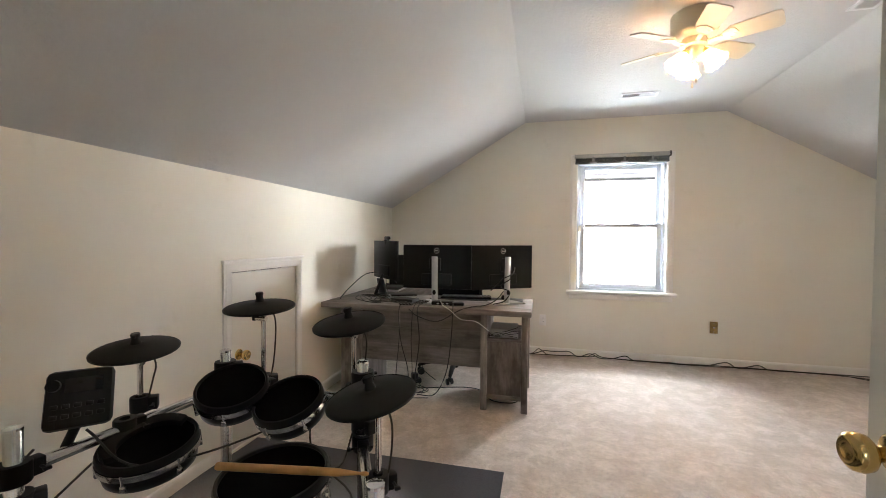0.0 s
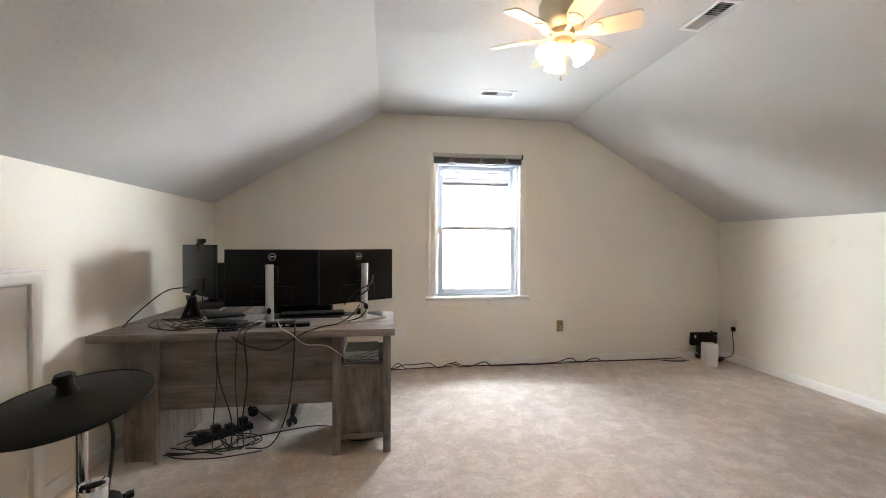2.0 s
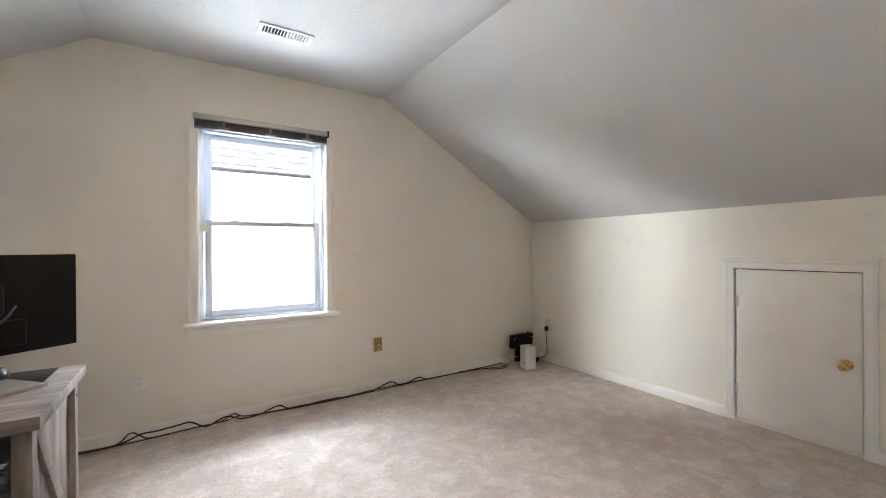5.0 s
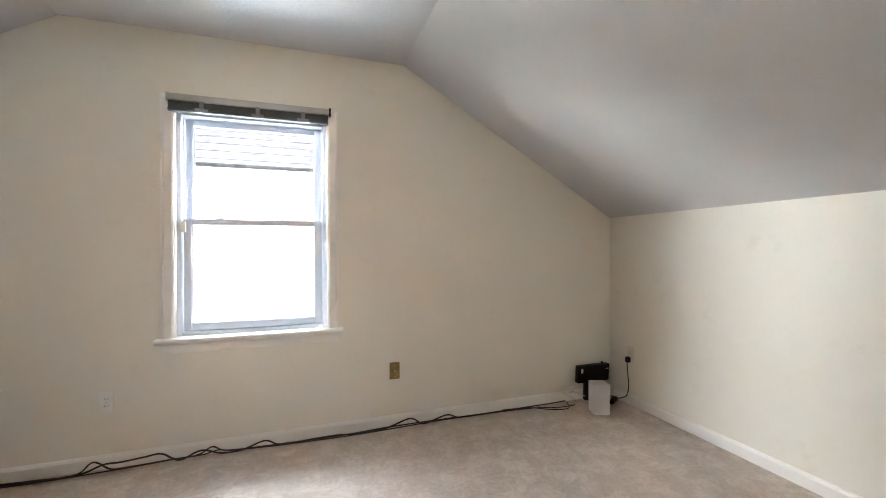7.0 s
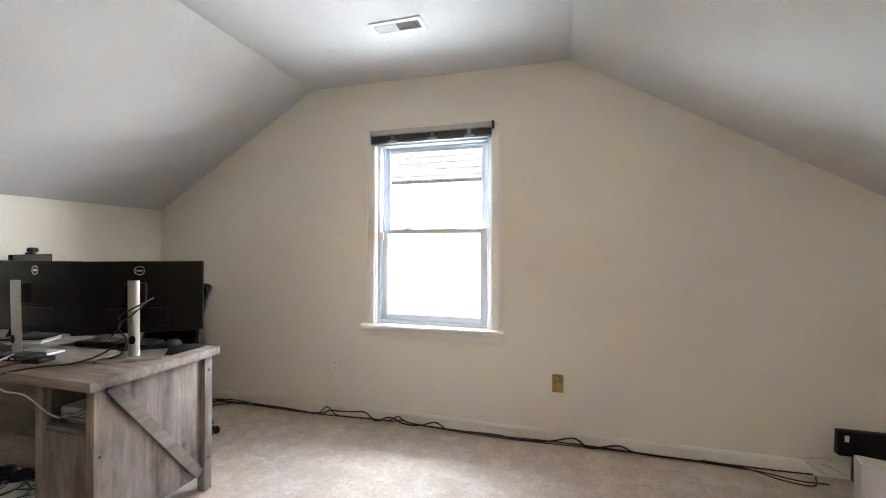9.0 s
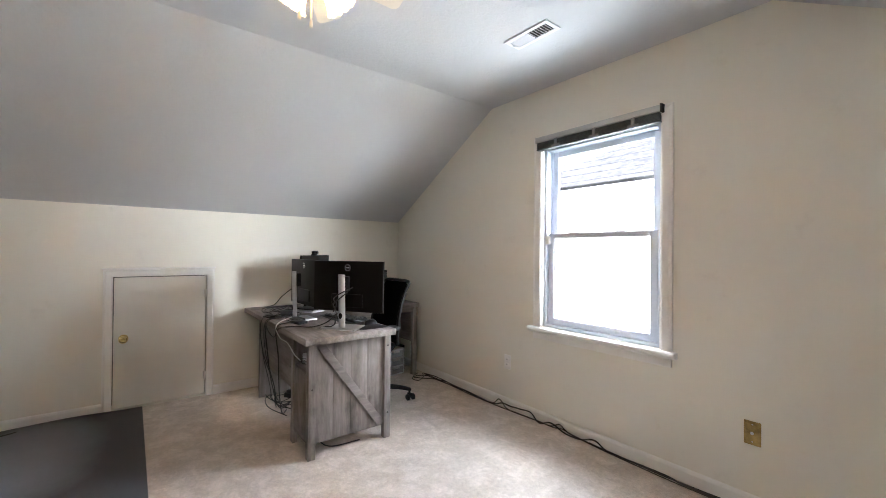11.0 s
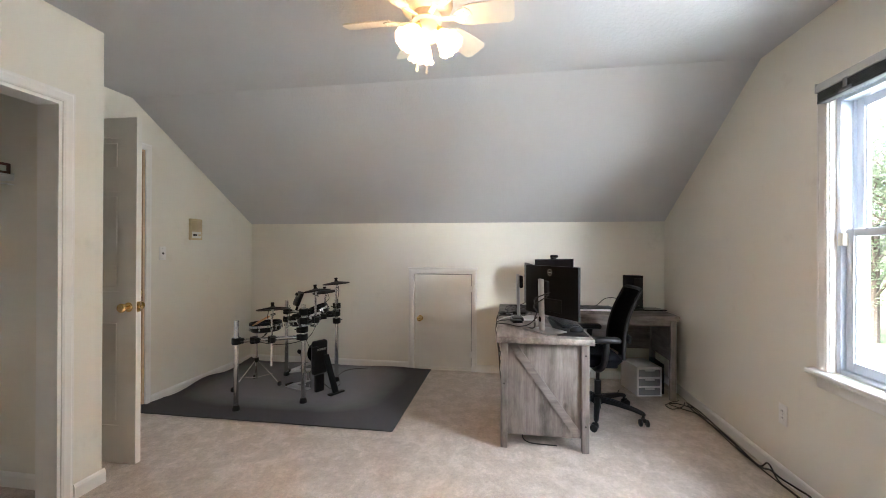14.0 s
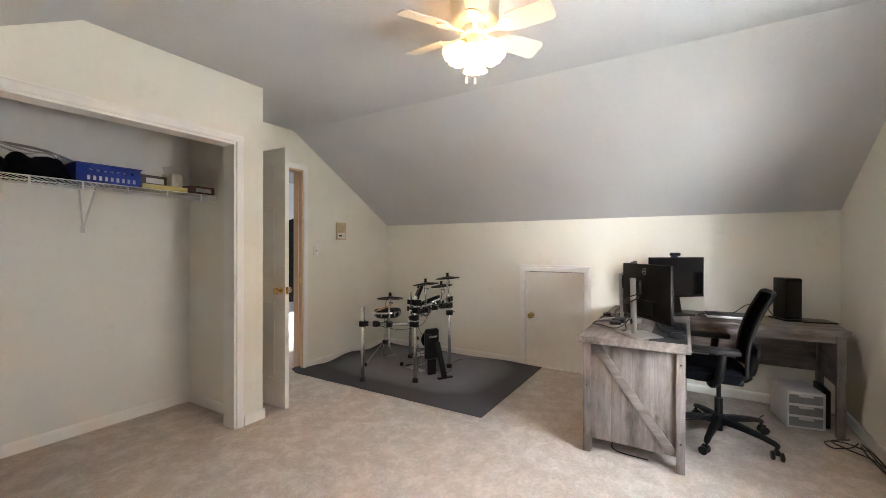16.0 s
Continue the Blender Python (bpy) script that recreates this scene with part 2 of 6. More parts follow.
def rod(a, b, r, seg=14, bm=None, bevel=0.0, r2=None):
    """A capped round bar from a to b."""
    a, b = Vector(a), Vector(b)
    d = b - a
    e = min(bevel, r * 0.6, d.length * 0.3)
    q = r if r2 is None else r2
    prof = [(0, 0), (r - e, 0), (r, e), (q, d.length - e), (q - e, d.length), (0, d.length)] if e else [(0, 0), (r, 0), (q, d.length), (0, d.length)]
    m = Matrix.Translation(a) @ d.to_track_quat("Z", "Y").to_matrix().to_4x4()
    return lathe(prof, seg, bm, m)


def smooth_path(pts, steps=6):
    p = [Vector(v) for v in pts]
    p = [p[0] * 2 - p[1]] + p + [p[-1] * 2 - p[-2]]
    out = []
    for i in range(1, len(p) - 2):
        for k in range(steps):
            u = k / steps
            out.append(0.5 * (2 * p[i] + (p[i + 1] - p[i - 1]) * u + (2 * p[i - 1] - 5 * p[i] + 4 * p[i + 1] - p[i + 2]) * u * u
                              + (3 * p[i] - p[i - 1] - 3 * p[i + 1] + p[i + 2]) * u ** 3))
    return out + [p[-2]]


def hose(pts, r, bm=None, seg=7, steps=6):
    """A round cable through the given points."""
    line = smooth_path(pts, steps)
    own = bmesh.new()
    rings = []
    for i, c in enumerate(line):
        d = (line[min(i + 1, len(line) - 1)] - line[max(i - 1, 0)]).normalized()
        u = d.cross(Vector((0, 0, 1)) if abs(d.z) < 0.9 else Vector((1, 0, 0))).normalized()
        w = d.cross(u)
        rings.append([own.verts.new(c + r * (math.cos(2 * math.pi * k / seg) * u + math.sin(2 * math.pi * k / seg) * w)) for k in range(seg)])
    for a, b in zip(rings, rings[1:]):
        for k in range(seg):
            own.faces.new((a[k], a[(k + 1) % seg], b[(k + 1) % seg], b[k]))
    own.faces.new(rings[0][::-1])
    own.faces.new(rings[-1])
    return join(bm, own)


def slab(outer, holes, place, depth, bm=None):
    """A flat panel with openings: outlines in two coordinates, place() lays them into space, depth is the way through it."""
    own = bmesh.new()
    edges = []
    for loop in [outer, *holes]:
        vs = [own.verts.new(place(*c)) for c in loop]
        edges += [own.edges.new((vs[i], vs[(i + 1) % len(vs)])) for i in range(len(vs))]
    bmesh.ops.triangle_fill(own, edges=edges, use_beauty=True, use_dissolve=True)
    faces = own.faces[:]
    r = bmesh.ops.extrude_face_region(own, geom=faces, use_keep_orig=True)
    bmesh.ops.translate(own, vec=depth, verts=[g for g in r["geom"] if isinstance(g, bmesh.types.BMVert)])
    return join(bm, own)


def rect(a0, b0, a1, b1):
    return [(a0, b0), (a1, b0), (a1, b1), (a0, b1)]


def ring_moulding(profile, corners, bm=None, closed=False):
    """Sweeps a moulding profile (outward, proud) along wall corners given as (point, outward, proud) frames."""
    own = bmesh.new()
    rows = [[own.verts.new(p + o * a + n * b) for a, b in profile] for p, o, n in corners]
    pairs = list(zip(rows, rows[1:])) + ([(rows[-1], rows[0])] if closed else [])
    for a, b in pairs:
        for k in range(len(profile)):
            own.faces.new((a[k], a[(k + 1) % len(profile)], b[(k + 1) % len(profile)], b[k]))
    if not closed:
        own.faces.new(rows[0])
        own.faces.new(rows[-1][::-1])
    return join(bm, own)

# ---- the room ----
XL, XR, YW, YB, YC = -1.268, 3.908, 4.82, 0.345, 1.062
ZC, CL, CR, KL, KR = 2.484, 0.251, 2.156, 1.584, 1.464
T = 0.12
XCL = 1.100          # corner of the closet
XCI, YCB, XCE = 1.20, 0.22, 3.05   # inside of the closet
GABLE = [(XL, 0), (XR, 0), (XR, KR), (CR, ZC), (CL, ZC), (XL, KL)]
WX0, WX1, WZ0, WZ1 = 0.786, 1.648, 0.703, 2.04     # window opening
DX0, DX1, DZ = 0.135, 0.940, 2.10                   # doorway
CX0, CX1, CZ = 1.312, 2.86, 2.028                  # closet opening


def xz(y):
    return lambda a, b: (a, y, b)


def yz(x):
    return lambda a, b: (x, a, b)


# carpeted floor: one sheet from the closet and the hall to the window, with slight swells
bm = bmesh.new()
bmesh.ops.create_grid(bm, x_segments=110, y_segments=110, size=1.0)
for v in bm.verts:
    x, y = -2.6 + (v.co.x + 1) / 2 * 6.75, -2.4 + (v.co.y + 1) / 2 * 7.3
    v.co = Vector((x, y, 0.0015 * noise.noise((x * 3, y * 3, 0)) - 0.0015))
structure("floor", bm, CARPET, "beige cut-pile carpet with trodden lighter and darker patches", 60)

bm = slab(GABLE, [rect(WX0, WZ0, WX1, WZ1)], xz(YW), (0, 0.16, 0))
structure("wall_window", bm, WALL, "cream painted gable wall round the window")
AL = (2.282, 2.908, 0.012, 1.034)      # opening of the low door in the knee wall at the desk
AR = (2.265, 2.894, 0.012, 1.042)
bm = slab([(YB - T, 0), (YW + 0.16, 0), (YW + 0.16, KL), (YB - T, KL)], [rect(AL[0], AL[2], AL[1], AL[3])], yz(XL), (-T, 0, 0))
structure("wall_knee_desk", bm, WALL, "low cream painted knee wall with an attic access door")
bm = slab([(YCB - T, 0), (YW + 0.16, 0), (YW + 0.16, KR), (YCB - T, KR)], [rect(AR[0], AR[2], AR[1], AR[3])], yz(XR), (T, 0, 0))
structure("wall_knee_open", bm, WALL, "low cream painted knee wall with an attic access door")
bm = slab([(XL, 0), (DX0, 0), (DX0, DZ), (DX1, DZ), (DX1, 0), (XCL, 0), (XCL, ZC), (CL, ZC), (XL, KL)], [], xz(YB), (0, -T, 0))
structure("wall_door", bm, WALL, "cream painted wall with the bedroom doorway")
bm = slab([(XCL, 0), (CX0, 0), (CX0, CZ), (CX1, CZ), (CX1, 0), (XR, 0), (XR, KR), (CR, ZC), (XCL, ZC)], [], xz(YC), (0, -T, 0))
structure("wall_closet_front", bm, WALL, "cream painted wall round the wide closet opening")
bm = slab([(YCB - 0.05, 0), (YC - T, 0), (YC - T, ZC), (YCB - 0.05, ZC)], [], yz(XCL), (XCI - XCL, 0, 0))
structure("wall_closet_side", bm, WALL, "cream painted end wall of the closet")
bm = slab([(XCI, 0), (XR, 0), (XR, KR), (CR, ZC), (XCI, ZC)], [], xz(YCB), (0, -T, 0))
structure("wall_closet_back", bm, CLOSET_PAINT, "off-white painted back wall inside the closet")
bm = slab([(YCB, 0), (YC - T, 0), (YC - T, 1.9), (YCB, 1.9)], [], yz(XCE), (T, 0, 0))
structure("wall_closet_end", bm, CLOSET_PAINT, "off-white painted end wall inside the closet")


def slope(x, side):
    return KL + (x - XL) * (ZC - KL) / (CL - XL) if side < 0 else KR + (XR - x) * (ZC - KR) / (XR - CR)


bm = slab([(XL - T, slope(XL - T, -1)), (CL, ZC), (CR, ZC), (XR + T, slope(XR + T, 1)), (XR + T, slope(XR + T, 1) + T), (CR, ZC + T), (CL, ZC + T),
           (XL - T, slope(XL - T, -1) + T)], [], xz(YCB - T), (0, YW + 0.16 - YCB + T, 0))
structure("ceiling", bm, CEIL, "white textured attic ceiling with two sloping sides")

# ---- baseboards ----
BASE = [(0, 0), (0.0, 0.013), (0.062, 0.013), (0.074, 0.009), (0.080, 0.004), (0.080, 0)]


def baseboard(a, b, n):
    """One straight board along the foot of a wall from a to b, its face towards n."""
    up, n = Vector((0, 0, 1)), Vector((*n, 0))
    bm = ring_moulding(BASE, [(Vector((*a, -0.004)), up, n), (Vector((*b, -0.004)), up, n)])
    structure("baseboard", bm, TRIM, "white painted wooden baseboard", 8)


baseboard((XL + 0.002, YW), (XR - 0.002, YW), (0, -1))
baseboard((XL, YB + 0.002), (XL, AL[0] - 0.052), (1, 0))
baseboard((XL, AL[1] + 0.052), (XL, YW - 0.015), (1, 0))
baseboard((XR, YC + 0.002), (XR, AR[0] - 0.052), (-1, 0))
baseboard((XR, AR[1] + 0.052), (XR, YW - 0.015), (-1, 0))
baseboard((XL + 0.015, YB), (DX0 - 0.057, YB), (0, 1))
baseboard((XCL - 0.013, YC), (CX0 - 0.062, YC), (0, 1))
baseboard((CX1 + 0.062, YC), (XR - 0.015, YC), (0, 1))
baseboard((XCL, YB + 0.014), (XCL, YC), (-1, 0))
baseboard((XCI + 0.015, YCB), (XCE, YCB), (0, 1))
baseboard((XCI, YCB), (XCI, YC - T), (1, 0))


# ---- casings ----
CASE = [(0.0, 0), (0.0, 0.011), (0.010, 0.015), (0.040, 0.017), (0.050, 0.012), (0.058, 0.012), (0.058, 0)]


def casing(name, loop, n, label, closed=False, width=0.058):
    """A moulded casing round an opening. loop: (corner, outward) pairs."""
    k = width / 0.058
    prof = [(a * k, b) for a, b in CASE]
    bm = ring_moulding(prof, [(Vector(p), Vector(o), Vector(n)) for p, o in loop], closed=closed)
    return structure(name, bm, TRIM, label, 8)


casing("door_casing", [((DX0, YB, 0), (-1, 0, 0)), ((DX0, YB, DZ), (-1, 0, 1)), ((DX1, YB, DZ), (1, 0, 1)), ((DX1, YB, 0), (1, 0, 0))], (0, 1, 0),
       "white painted moulded casing round the doorway", width=0.055)
casing("closet_casing", [((CX0, YC, 0), (-1, 0, 0)), ((CX0, YC, CZ), (-1, 0, 1)), ((CX1, YC, CZ), (1, 0, 1)), ((CX1, YC, 0), (1, 0, 0))], (0, 1, 0),
       "white painted moulded casing round the closet opening", width=0.055)
casing("trim", [((XL, AL[0], 0.0), (0, -1, 0)), ((XL, AL[0], AL[3]), (0, -1, 1)), ((XL, AL[1], AL[3]), (0, 1, 1)), ((XL, AL[1], 0.0), (0, 1, 0))], (1, 0, 0),
       "cream painted casing of the attic access door", width=0.058)
casing("trim", [((XR, AR[0], 0.0), (0, -1, 0)), ((XR, AR[0], AR[3]), (0, -1, 1)), ((XR, AR[1], AR[3]), (0, 1, 1)), ((XR, AR[1], 0.0), (0, 1, 0))], (-1, 0, 0),
       "cream painted casing of the attic access door", width=0.058)

for x0, x1, (a, b, lo, hi) in ((XL + 0.0005, XL + 0.024, AL), (XR - 0.024, XR - 0.0005, AR)):
    structure("trim", box((x0, a - 0.066, hi + 0.056), (x1, b + 0.066, hi + 0.070), 0.004), TRIM, "cream painted cap moulding over the access door", 20)

# lining of the doorway and of the closet opening
# the doorway lining's orange is warm light painted into the base colour
LINING = surface("jamb_paint_warm_lit", (0.66, 0.47, 0.30), 0.05, 4, 0.45, 0.04, 60)
bm = box((DX0 - 0.001, YB - T - 0.004, 0), (DX0 + 0.018, YB + 0.004, DZ))
box((DX1 - 0.018, YB - T - 0.004, 0), (DX1 + 0.001, YB + 0.004, DZ), 0, bm)
box((DX0 + 0.018, YB - T - 0.004, DZ - 0.018), (DX1 - 0.018, YB + 0.004, DZ + 0.001), 0, bm)
box((DX0 + 0.018, YB - 0.075, 0), (DX0 + 0.029, YB - 0.04, DZ - 0.018), 0, bm)
frame_ob = structure("door_frame", bm, LINING, "white door lining with stop in the doorway, warm light painted into its colour")
sp = lathe([(0, 0), (0.022, 0), (0.024, 0.0015), (0.0, 0.002)], 16, None, pose(DX0 + 0.018, YB - 0.018, 0.93, 0, 90, 0) @ Matrix.Diagonal((1.5, 0.7, 1, 1)))
part("strike_plate", sp, BRASS, frame_ob, "worn brass strike plate")
bm = box((CX0 - 0.001, YC - T - 0.004, 0), (CX0 + 0.016, YC + 0.004, CZ))
box((CX1 - 0.016, YC - T - 0.004, 0), (CX1 + 0.001, YC + 0.004, CZ), 0, bm)
box((CX0 + 0.016, YC - T - 0.004, CZ - 0.016), (CX1 - 0.016, YC + 0.004, CZ + 0.001), 0, bm)
structure("closet_frame", bm, TRIM, "white painted lining of the closet opening")


# ---- doors ----
def knob(parent, m):
    """A round brass knob on its rose; its axis is the local z."""
    bm = lathe([(0, 0), (0.031, 0), (0.031, 0.004), (0.026, 0.008), (0.012, 0.011), (0.011, 0.026), (0.018, 0.032), (0.027, 0.040), (0.0295, 0.050),
                (0.027, 0.060), (0.019, 0.066), (0.012, 0.064), (0.0, 0.0635)], 24, None, m)
    return part("knob", bm, BRASS, parent, "polished brass knob on a round rose", 60)


def hatch(name, label, width, height):
    """A flush attic access door: local x along its width, y out of the wall, z up."""
    bm = box((0, -0.03, 0), (width, 0.0, height), 0.003)
    return structure(name, bm, DOOR, label, 40)


def hinge(parent, x, y, z):
    bm = rod((x, y, z - 0.035), (x, y, z + 0.035), 0.006, 8)
    box((x - 0.012, y - 0.004, z - 0.032), (x + 0.012, y - 0.001, z + 0.032), 0.001, bm)
    part("hinge", bm, TRIM, parent, "painted-over hinge")


d1 = hatch("door_2", "cream flush attic access door with a brass knob, closed", AL[1] - AL[0] - 0.014, AL[3] - AL[2] - 0.013)
d1.matrix_world = pose(XL - 0.003, AL[1] - 0.007, AL[2] + 0.006, 0, 0, -90)
knob(d1, pose(AL[1] - AL[0] - 0.075, 0, 0.535, -90, 0, 0))
for z in (0.16, 0.86):
    hinge(d1, 0.004, 0.006, z)
d2 = hatch("door_3", "cream flush attic access door with a brass knob, closed", AR[1] - AR[0] - 0.014, AR[3] - AR[2] - 0.013)
d2.matrix_world = pose(XR + 0.003, AR[0] + 0.007, AR[2] + 0.006, 0, 0, 90)
knob(d2, pose(0.065, 0, 0.49, -90, 0, 0))
for z in (0.2, 0.80):
    hinge(d2, AR[1] - AR[0] - 0.020, 0.006, z)
# dark attic behind the access doors
for n, x0, x1, y0, y1 in (("attic_backing", XL - T - 0.02, XL - T - 0.004, AL[0] - 0.1, AL[1] + 0.1), ("attic_backing", XR + T + 0.004, XR + T + 0.02, AR[0] - 0.1, AR[1] + 0.1)):
    structure(n, box((x0, y0, 0), (x1, y1, 1.2)), DARK_GAP, "dark boarding behind the access door")


def panel_door(width, height, thick):
    """A six-panel door leaf, hinge edge at x 0, faces along y."""
    wide = (width - 0.11 * 2 - 0.09) / 2
    cols = [(0.11, 0.11 + wide), (width - 0.11 - wide, width - 0.11)]
    rows = [(0.22, 0.86), (1.02, 1.62), (1.74, height - 0.12)]
    holes = [rect(a, c, b, d) for a, b in cols for c, d in rows]
    bm = slab(rect(0, 0, width, height), holes, lambda a, b: (a, 0, b), (0, thick, 0))
    for a, b in cols:
        for c, d in rows:
            own = box((a - 0.001, 0.009, c - 0.001), (b + 0.001, thick - 0.009, d + 0.001))
            join(bm, own)
            for y, s in ((0.009, -1), (thick - 0.009, 1)):
                o2 = box((a + 0.028, y - 0.004 if s < 0 else y - 0.002, c + 0.028), (b - 0.028, y + 0.002 if s < 0 else y + 0.004, d - 0.028), 0.0035, None, 1)
                join(bm, o2)
    return bm


leaf = structure("door_1", panel_door(0.735, 2.062, 0.035), DOOR, "cream six-panel bedroom door with a brass knob, standing wide open", 30)
leaf.matrix_world = pose(0.938, YB + 0.012, 0.014, 0, 0, 91.0)
knob(leaf, pose(0.685, 0.035, 0.930, -90, 0, 0) @ Matrix.Scale(0.9, 4))
knob(leaf, pose(0.685, 0.0, 0.930, 90, 0, 0) @ Matrix.Scale(0.9, 4))
part("latch_plate", box((0.735, 0.005, 0.902), (0.7375, 0.03, 0.962), 0.001), BRASS, leaf, "brass latch plate")
part("latch", box((0.7365, 0.011, 0.923), (0.747, 0.024, 0.941), 0.003), BRASS, leaf)
for z in (0.22, 1.05, 1.85):
    part("hinge", rod((-0.004, -0.004, z - 0.045), (-0.004, -0.004, z + 0.045), 0.006, 8), BRASS, leaf, "brass butt hinge")

# ---- the window ----
WY = YW
wf = bmesh.new()
box((WX0, WY + 0.025, WZ0), (WX0 + 0.030, WY + 0.15, WZ1), 0.003, wf)
box((WX1 - 0.030, WY + 0.025, WZ0), (WX1, WY + 0.15, WZ1), 0.003, wf)
box((WX0 + 0.030, WY + 0.025, WZ1 - 0.03), (WX1 - 0.030, WY + 0.15, WZ1), 0.003, wf)
box((WX0 + 0.030, WY + 0.025, WZ0), (WX1 - 0.030, WY + 0.15, WZ0 + 0.022), 0.003, wf)
box((WX0 + 0.030, WY + 0.075, WZ0 + 0.022), (WX0 + 0.036, WY + 0.083, WZ1 - 0.03), 0, wf)
box((WX1 - 0.036, WY + 0.075, WZ0 + 0.022), (WX1 - 0.030, WY + 0.083, WZ1 - 0.03), 0, wf)
window = structure("window_1", wf, SKY_TINT_VINYL, "white vinyl double-hung window, coloured blue-grey for sky shade, closed, with a raised dark blind", 30)


def sash(y, z0, z1, name, bottom, top):
    a, b = WX0 + 0.037, WX1 - 0.037
    bm = box((a, y, z0), (a + 0.042, y + 0.032, z1), 0.004)
    box((b - 0.042, y, z0), (b, y + 0.032, z1), 0.004, bm)
    box((a + 0.042, y, z0), (b - 0.042, y + 0.032, z0 + bottom), 0.004, bm)
    box((a + 0.042, y, z1 - top), (b - 0.042, y + 0.032, z1), 0.004, bm)
    for lo, hi in (((a + 0.042, y + 0.008, z0 + bottom), (a + 0.049, y + 0.014, z1 - top)), ((b - 0.049, y + 0.008, z0 + bottom), (b - 0.042, y + 0.014, z1 - top))):
        box(lo, hi, 0, bm)
    s = part(name, bm, SKY_TINT_VINYL, window, "white vinyl sash, coloured blue-grey for sky shade", 30)
    p = part("pane", box((a + 0.040, y + 0.014, z0 + bottom - 0.002), (b - 0.040, y + 0.018, z1 - top + 0.002)), GLASS, s, "clear glass pane")
    p.visible_shadow = False
    return s


lower = sash(WY + 0.042, WZ0 + 0.024, 1.398, "lower_sash", 0.045, 0.036)
upper = sash(WY + 0.086, 1.368, WZ1 - 0.032, "upper_sash", 0.030, 0.042)
for x in (1.02, 1.37):
    bm = box((x - 0.035, WY + 0.050, 1.398), (x + 0.035, WY + 0.074, 1.406), 0.002)
    lathe([(0, 0), (0.012, 0), (0.012, 0.012), (0.006, 0.016), (0, 0.016)], 12, bm, pose(x, WY + 0.064, 1.405))
    box((x - 0.004, WY + 0.052, 1.411), (x + 0.034, WY + 0.062, 1.421), 0.002, bm, 1, pose(x, WY, 1.413, 0, 0, 18) @ pose(-x, -WY, -1.413))
    part("sash_lock", bm, SKY_TINT_VINYL, lower, "white cam lock, coloured blue-grey for sky shade")
part("alarm_sensor", box((WX0 + 0.020, WY + 0.018, 1.318), (WX0 + 0.052, WY + 0.043, 1.378), 0.004), IVORY, window, "small ivory window sensor")
casing("window_casing", [((WX0, YW, WZ0 - 0.005), (-1, 0, 0)), ((WX0, YW, WZ1 + 0.012), (-1, 0, 1)), ((WX1, YW, WZ1 + 0.012), (1, 0, 1)), ((WX1, YW, WZ0 - 0.005), (1, 0, 0))],
       (0, -1, 0), "white painted casing round the window", width=0.066)
# drywall return lined with painted boards
bm = bmesh.new()
for lo, hi in (((WX0 - 0.001, YW - 0.002, WZ0), (WX0 + 0.006, YW + 0.026, WZ1 + 0.012)), ((WX1 - 0.006, YW - 0.002, WZ0), (WX1 + 0.001, YW + 0.026, WZ1 + 0.012)),
               ((WX0 + 0.006, YW - 0.002, WZ1 - 0.001), (WX1 - 0.006, YW + 0.026, WZ1 + 0.012))):
    box(lo, hi, 0, bm)
structure("window_lining", bm, TRIM, "white painted window lining")
bm = ring_moulding([(-0.030, 0), (-0.030, 0.026), (-0.022, 0.040), (-0.010, 0.052), (0.002, 0.052), (0.008, 0.046), (0.008, -0.024), (-0.030, -0.024)],
                   [(Vector((WX0 - 0.092, YW, WZ0 - 0.010)), Vector((0, 0, 1)), Vector((0, -1, 0))), (Vector((WX1 + 0.092, YW, WZ0 - 0.010)), Vector((0, 0, 1)), Vector((0, -1, 0)))])
structure("window_sill", bm, TRIM, "white painted window stool with a rounded nose", 40)
bm = box((WX0 - 0.064, YW - 0.013, WZ0 - 0.092), (WX1 + 0.064, YW + 0.001, WZ0 - 0.040), 0.004)
structure("window_apron", bm, TRIM, "white painted apron under the window stool", 40)

# raised blind on its brackets
DARKSLAT = surface("dark_blind_slats", (0.075, 0.085, 0.085), 0.2, 8, 0.45, 0.05)
RAIL = surface("blind_headrail", (0.50, 0.50, 0.48), 0.08, 8, 0.4, 0.03)
blind = thing("window_blind", pose((WX0 + WX1) / 2 - 0.008, YW, 2.015), "raised dark venetian blind with a pale headrail above the window", "blind")
hw = 0.447
hr = box((-hw, -0.045, 0.060), (hw, -0.002, 0.098), 0.003)
for x in (-0.29, 0.02, 0.3):
    lathe([(0, 0), (0.004, 0), (0.003, 0.003), (0, 0.003)], 8, hr, pose(x, -0.045, 0.088, 90, 0, 0))
part("headrail", hr, RAIL, blind, "pale metal headrail")
for k in range(12):
    part("slat", box((-hw + 0.006, -0.043 + 0.001 * (k % 2), 0.014 + k * 0.0036), (hw - 0.006, -0.005, 0.0162 + k * 0.0036), 0.0), DARKSLAT, blind)
part("bottom_rail", box((-hw + 0.004, -0.044, 0.0), (hw - 0.004, -0.004, 0.0125), 0.003), DARKSLAT, blind)
CLEAR = surface("clear_bracket", (0.30, 0.31, 0.32), 0.1, 20, 0.2, 0.0)
for x in (-0.27, 0.03, 0.29):
    bm = box((x - 0.035, -0.050, 0.004), (x + 0.035, -0.0455, 0.020), 0.002)
    box((x - 0.012, -0.050, 0.020), (x + 0.012, -0.0455, 0.062), 0.002, bm)
    part("valance_clip", bm, CLEAR, blind, "clear plastic clip")
part("end_bracket", box((hw, -0.05, 0.055), (hw + 0.012, 0.0, 0.103), 0.002), DARK_GAP, blind)
part("end_bracket", box((-hw - 0.004, -0.048, 0.055), (-hw, 0.0, 0.103), 0.002), RAIL, blind)

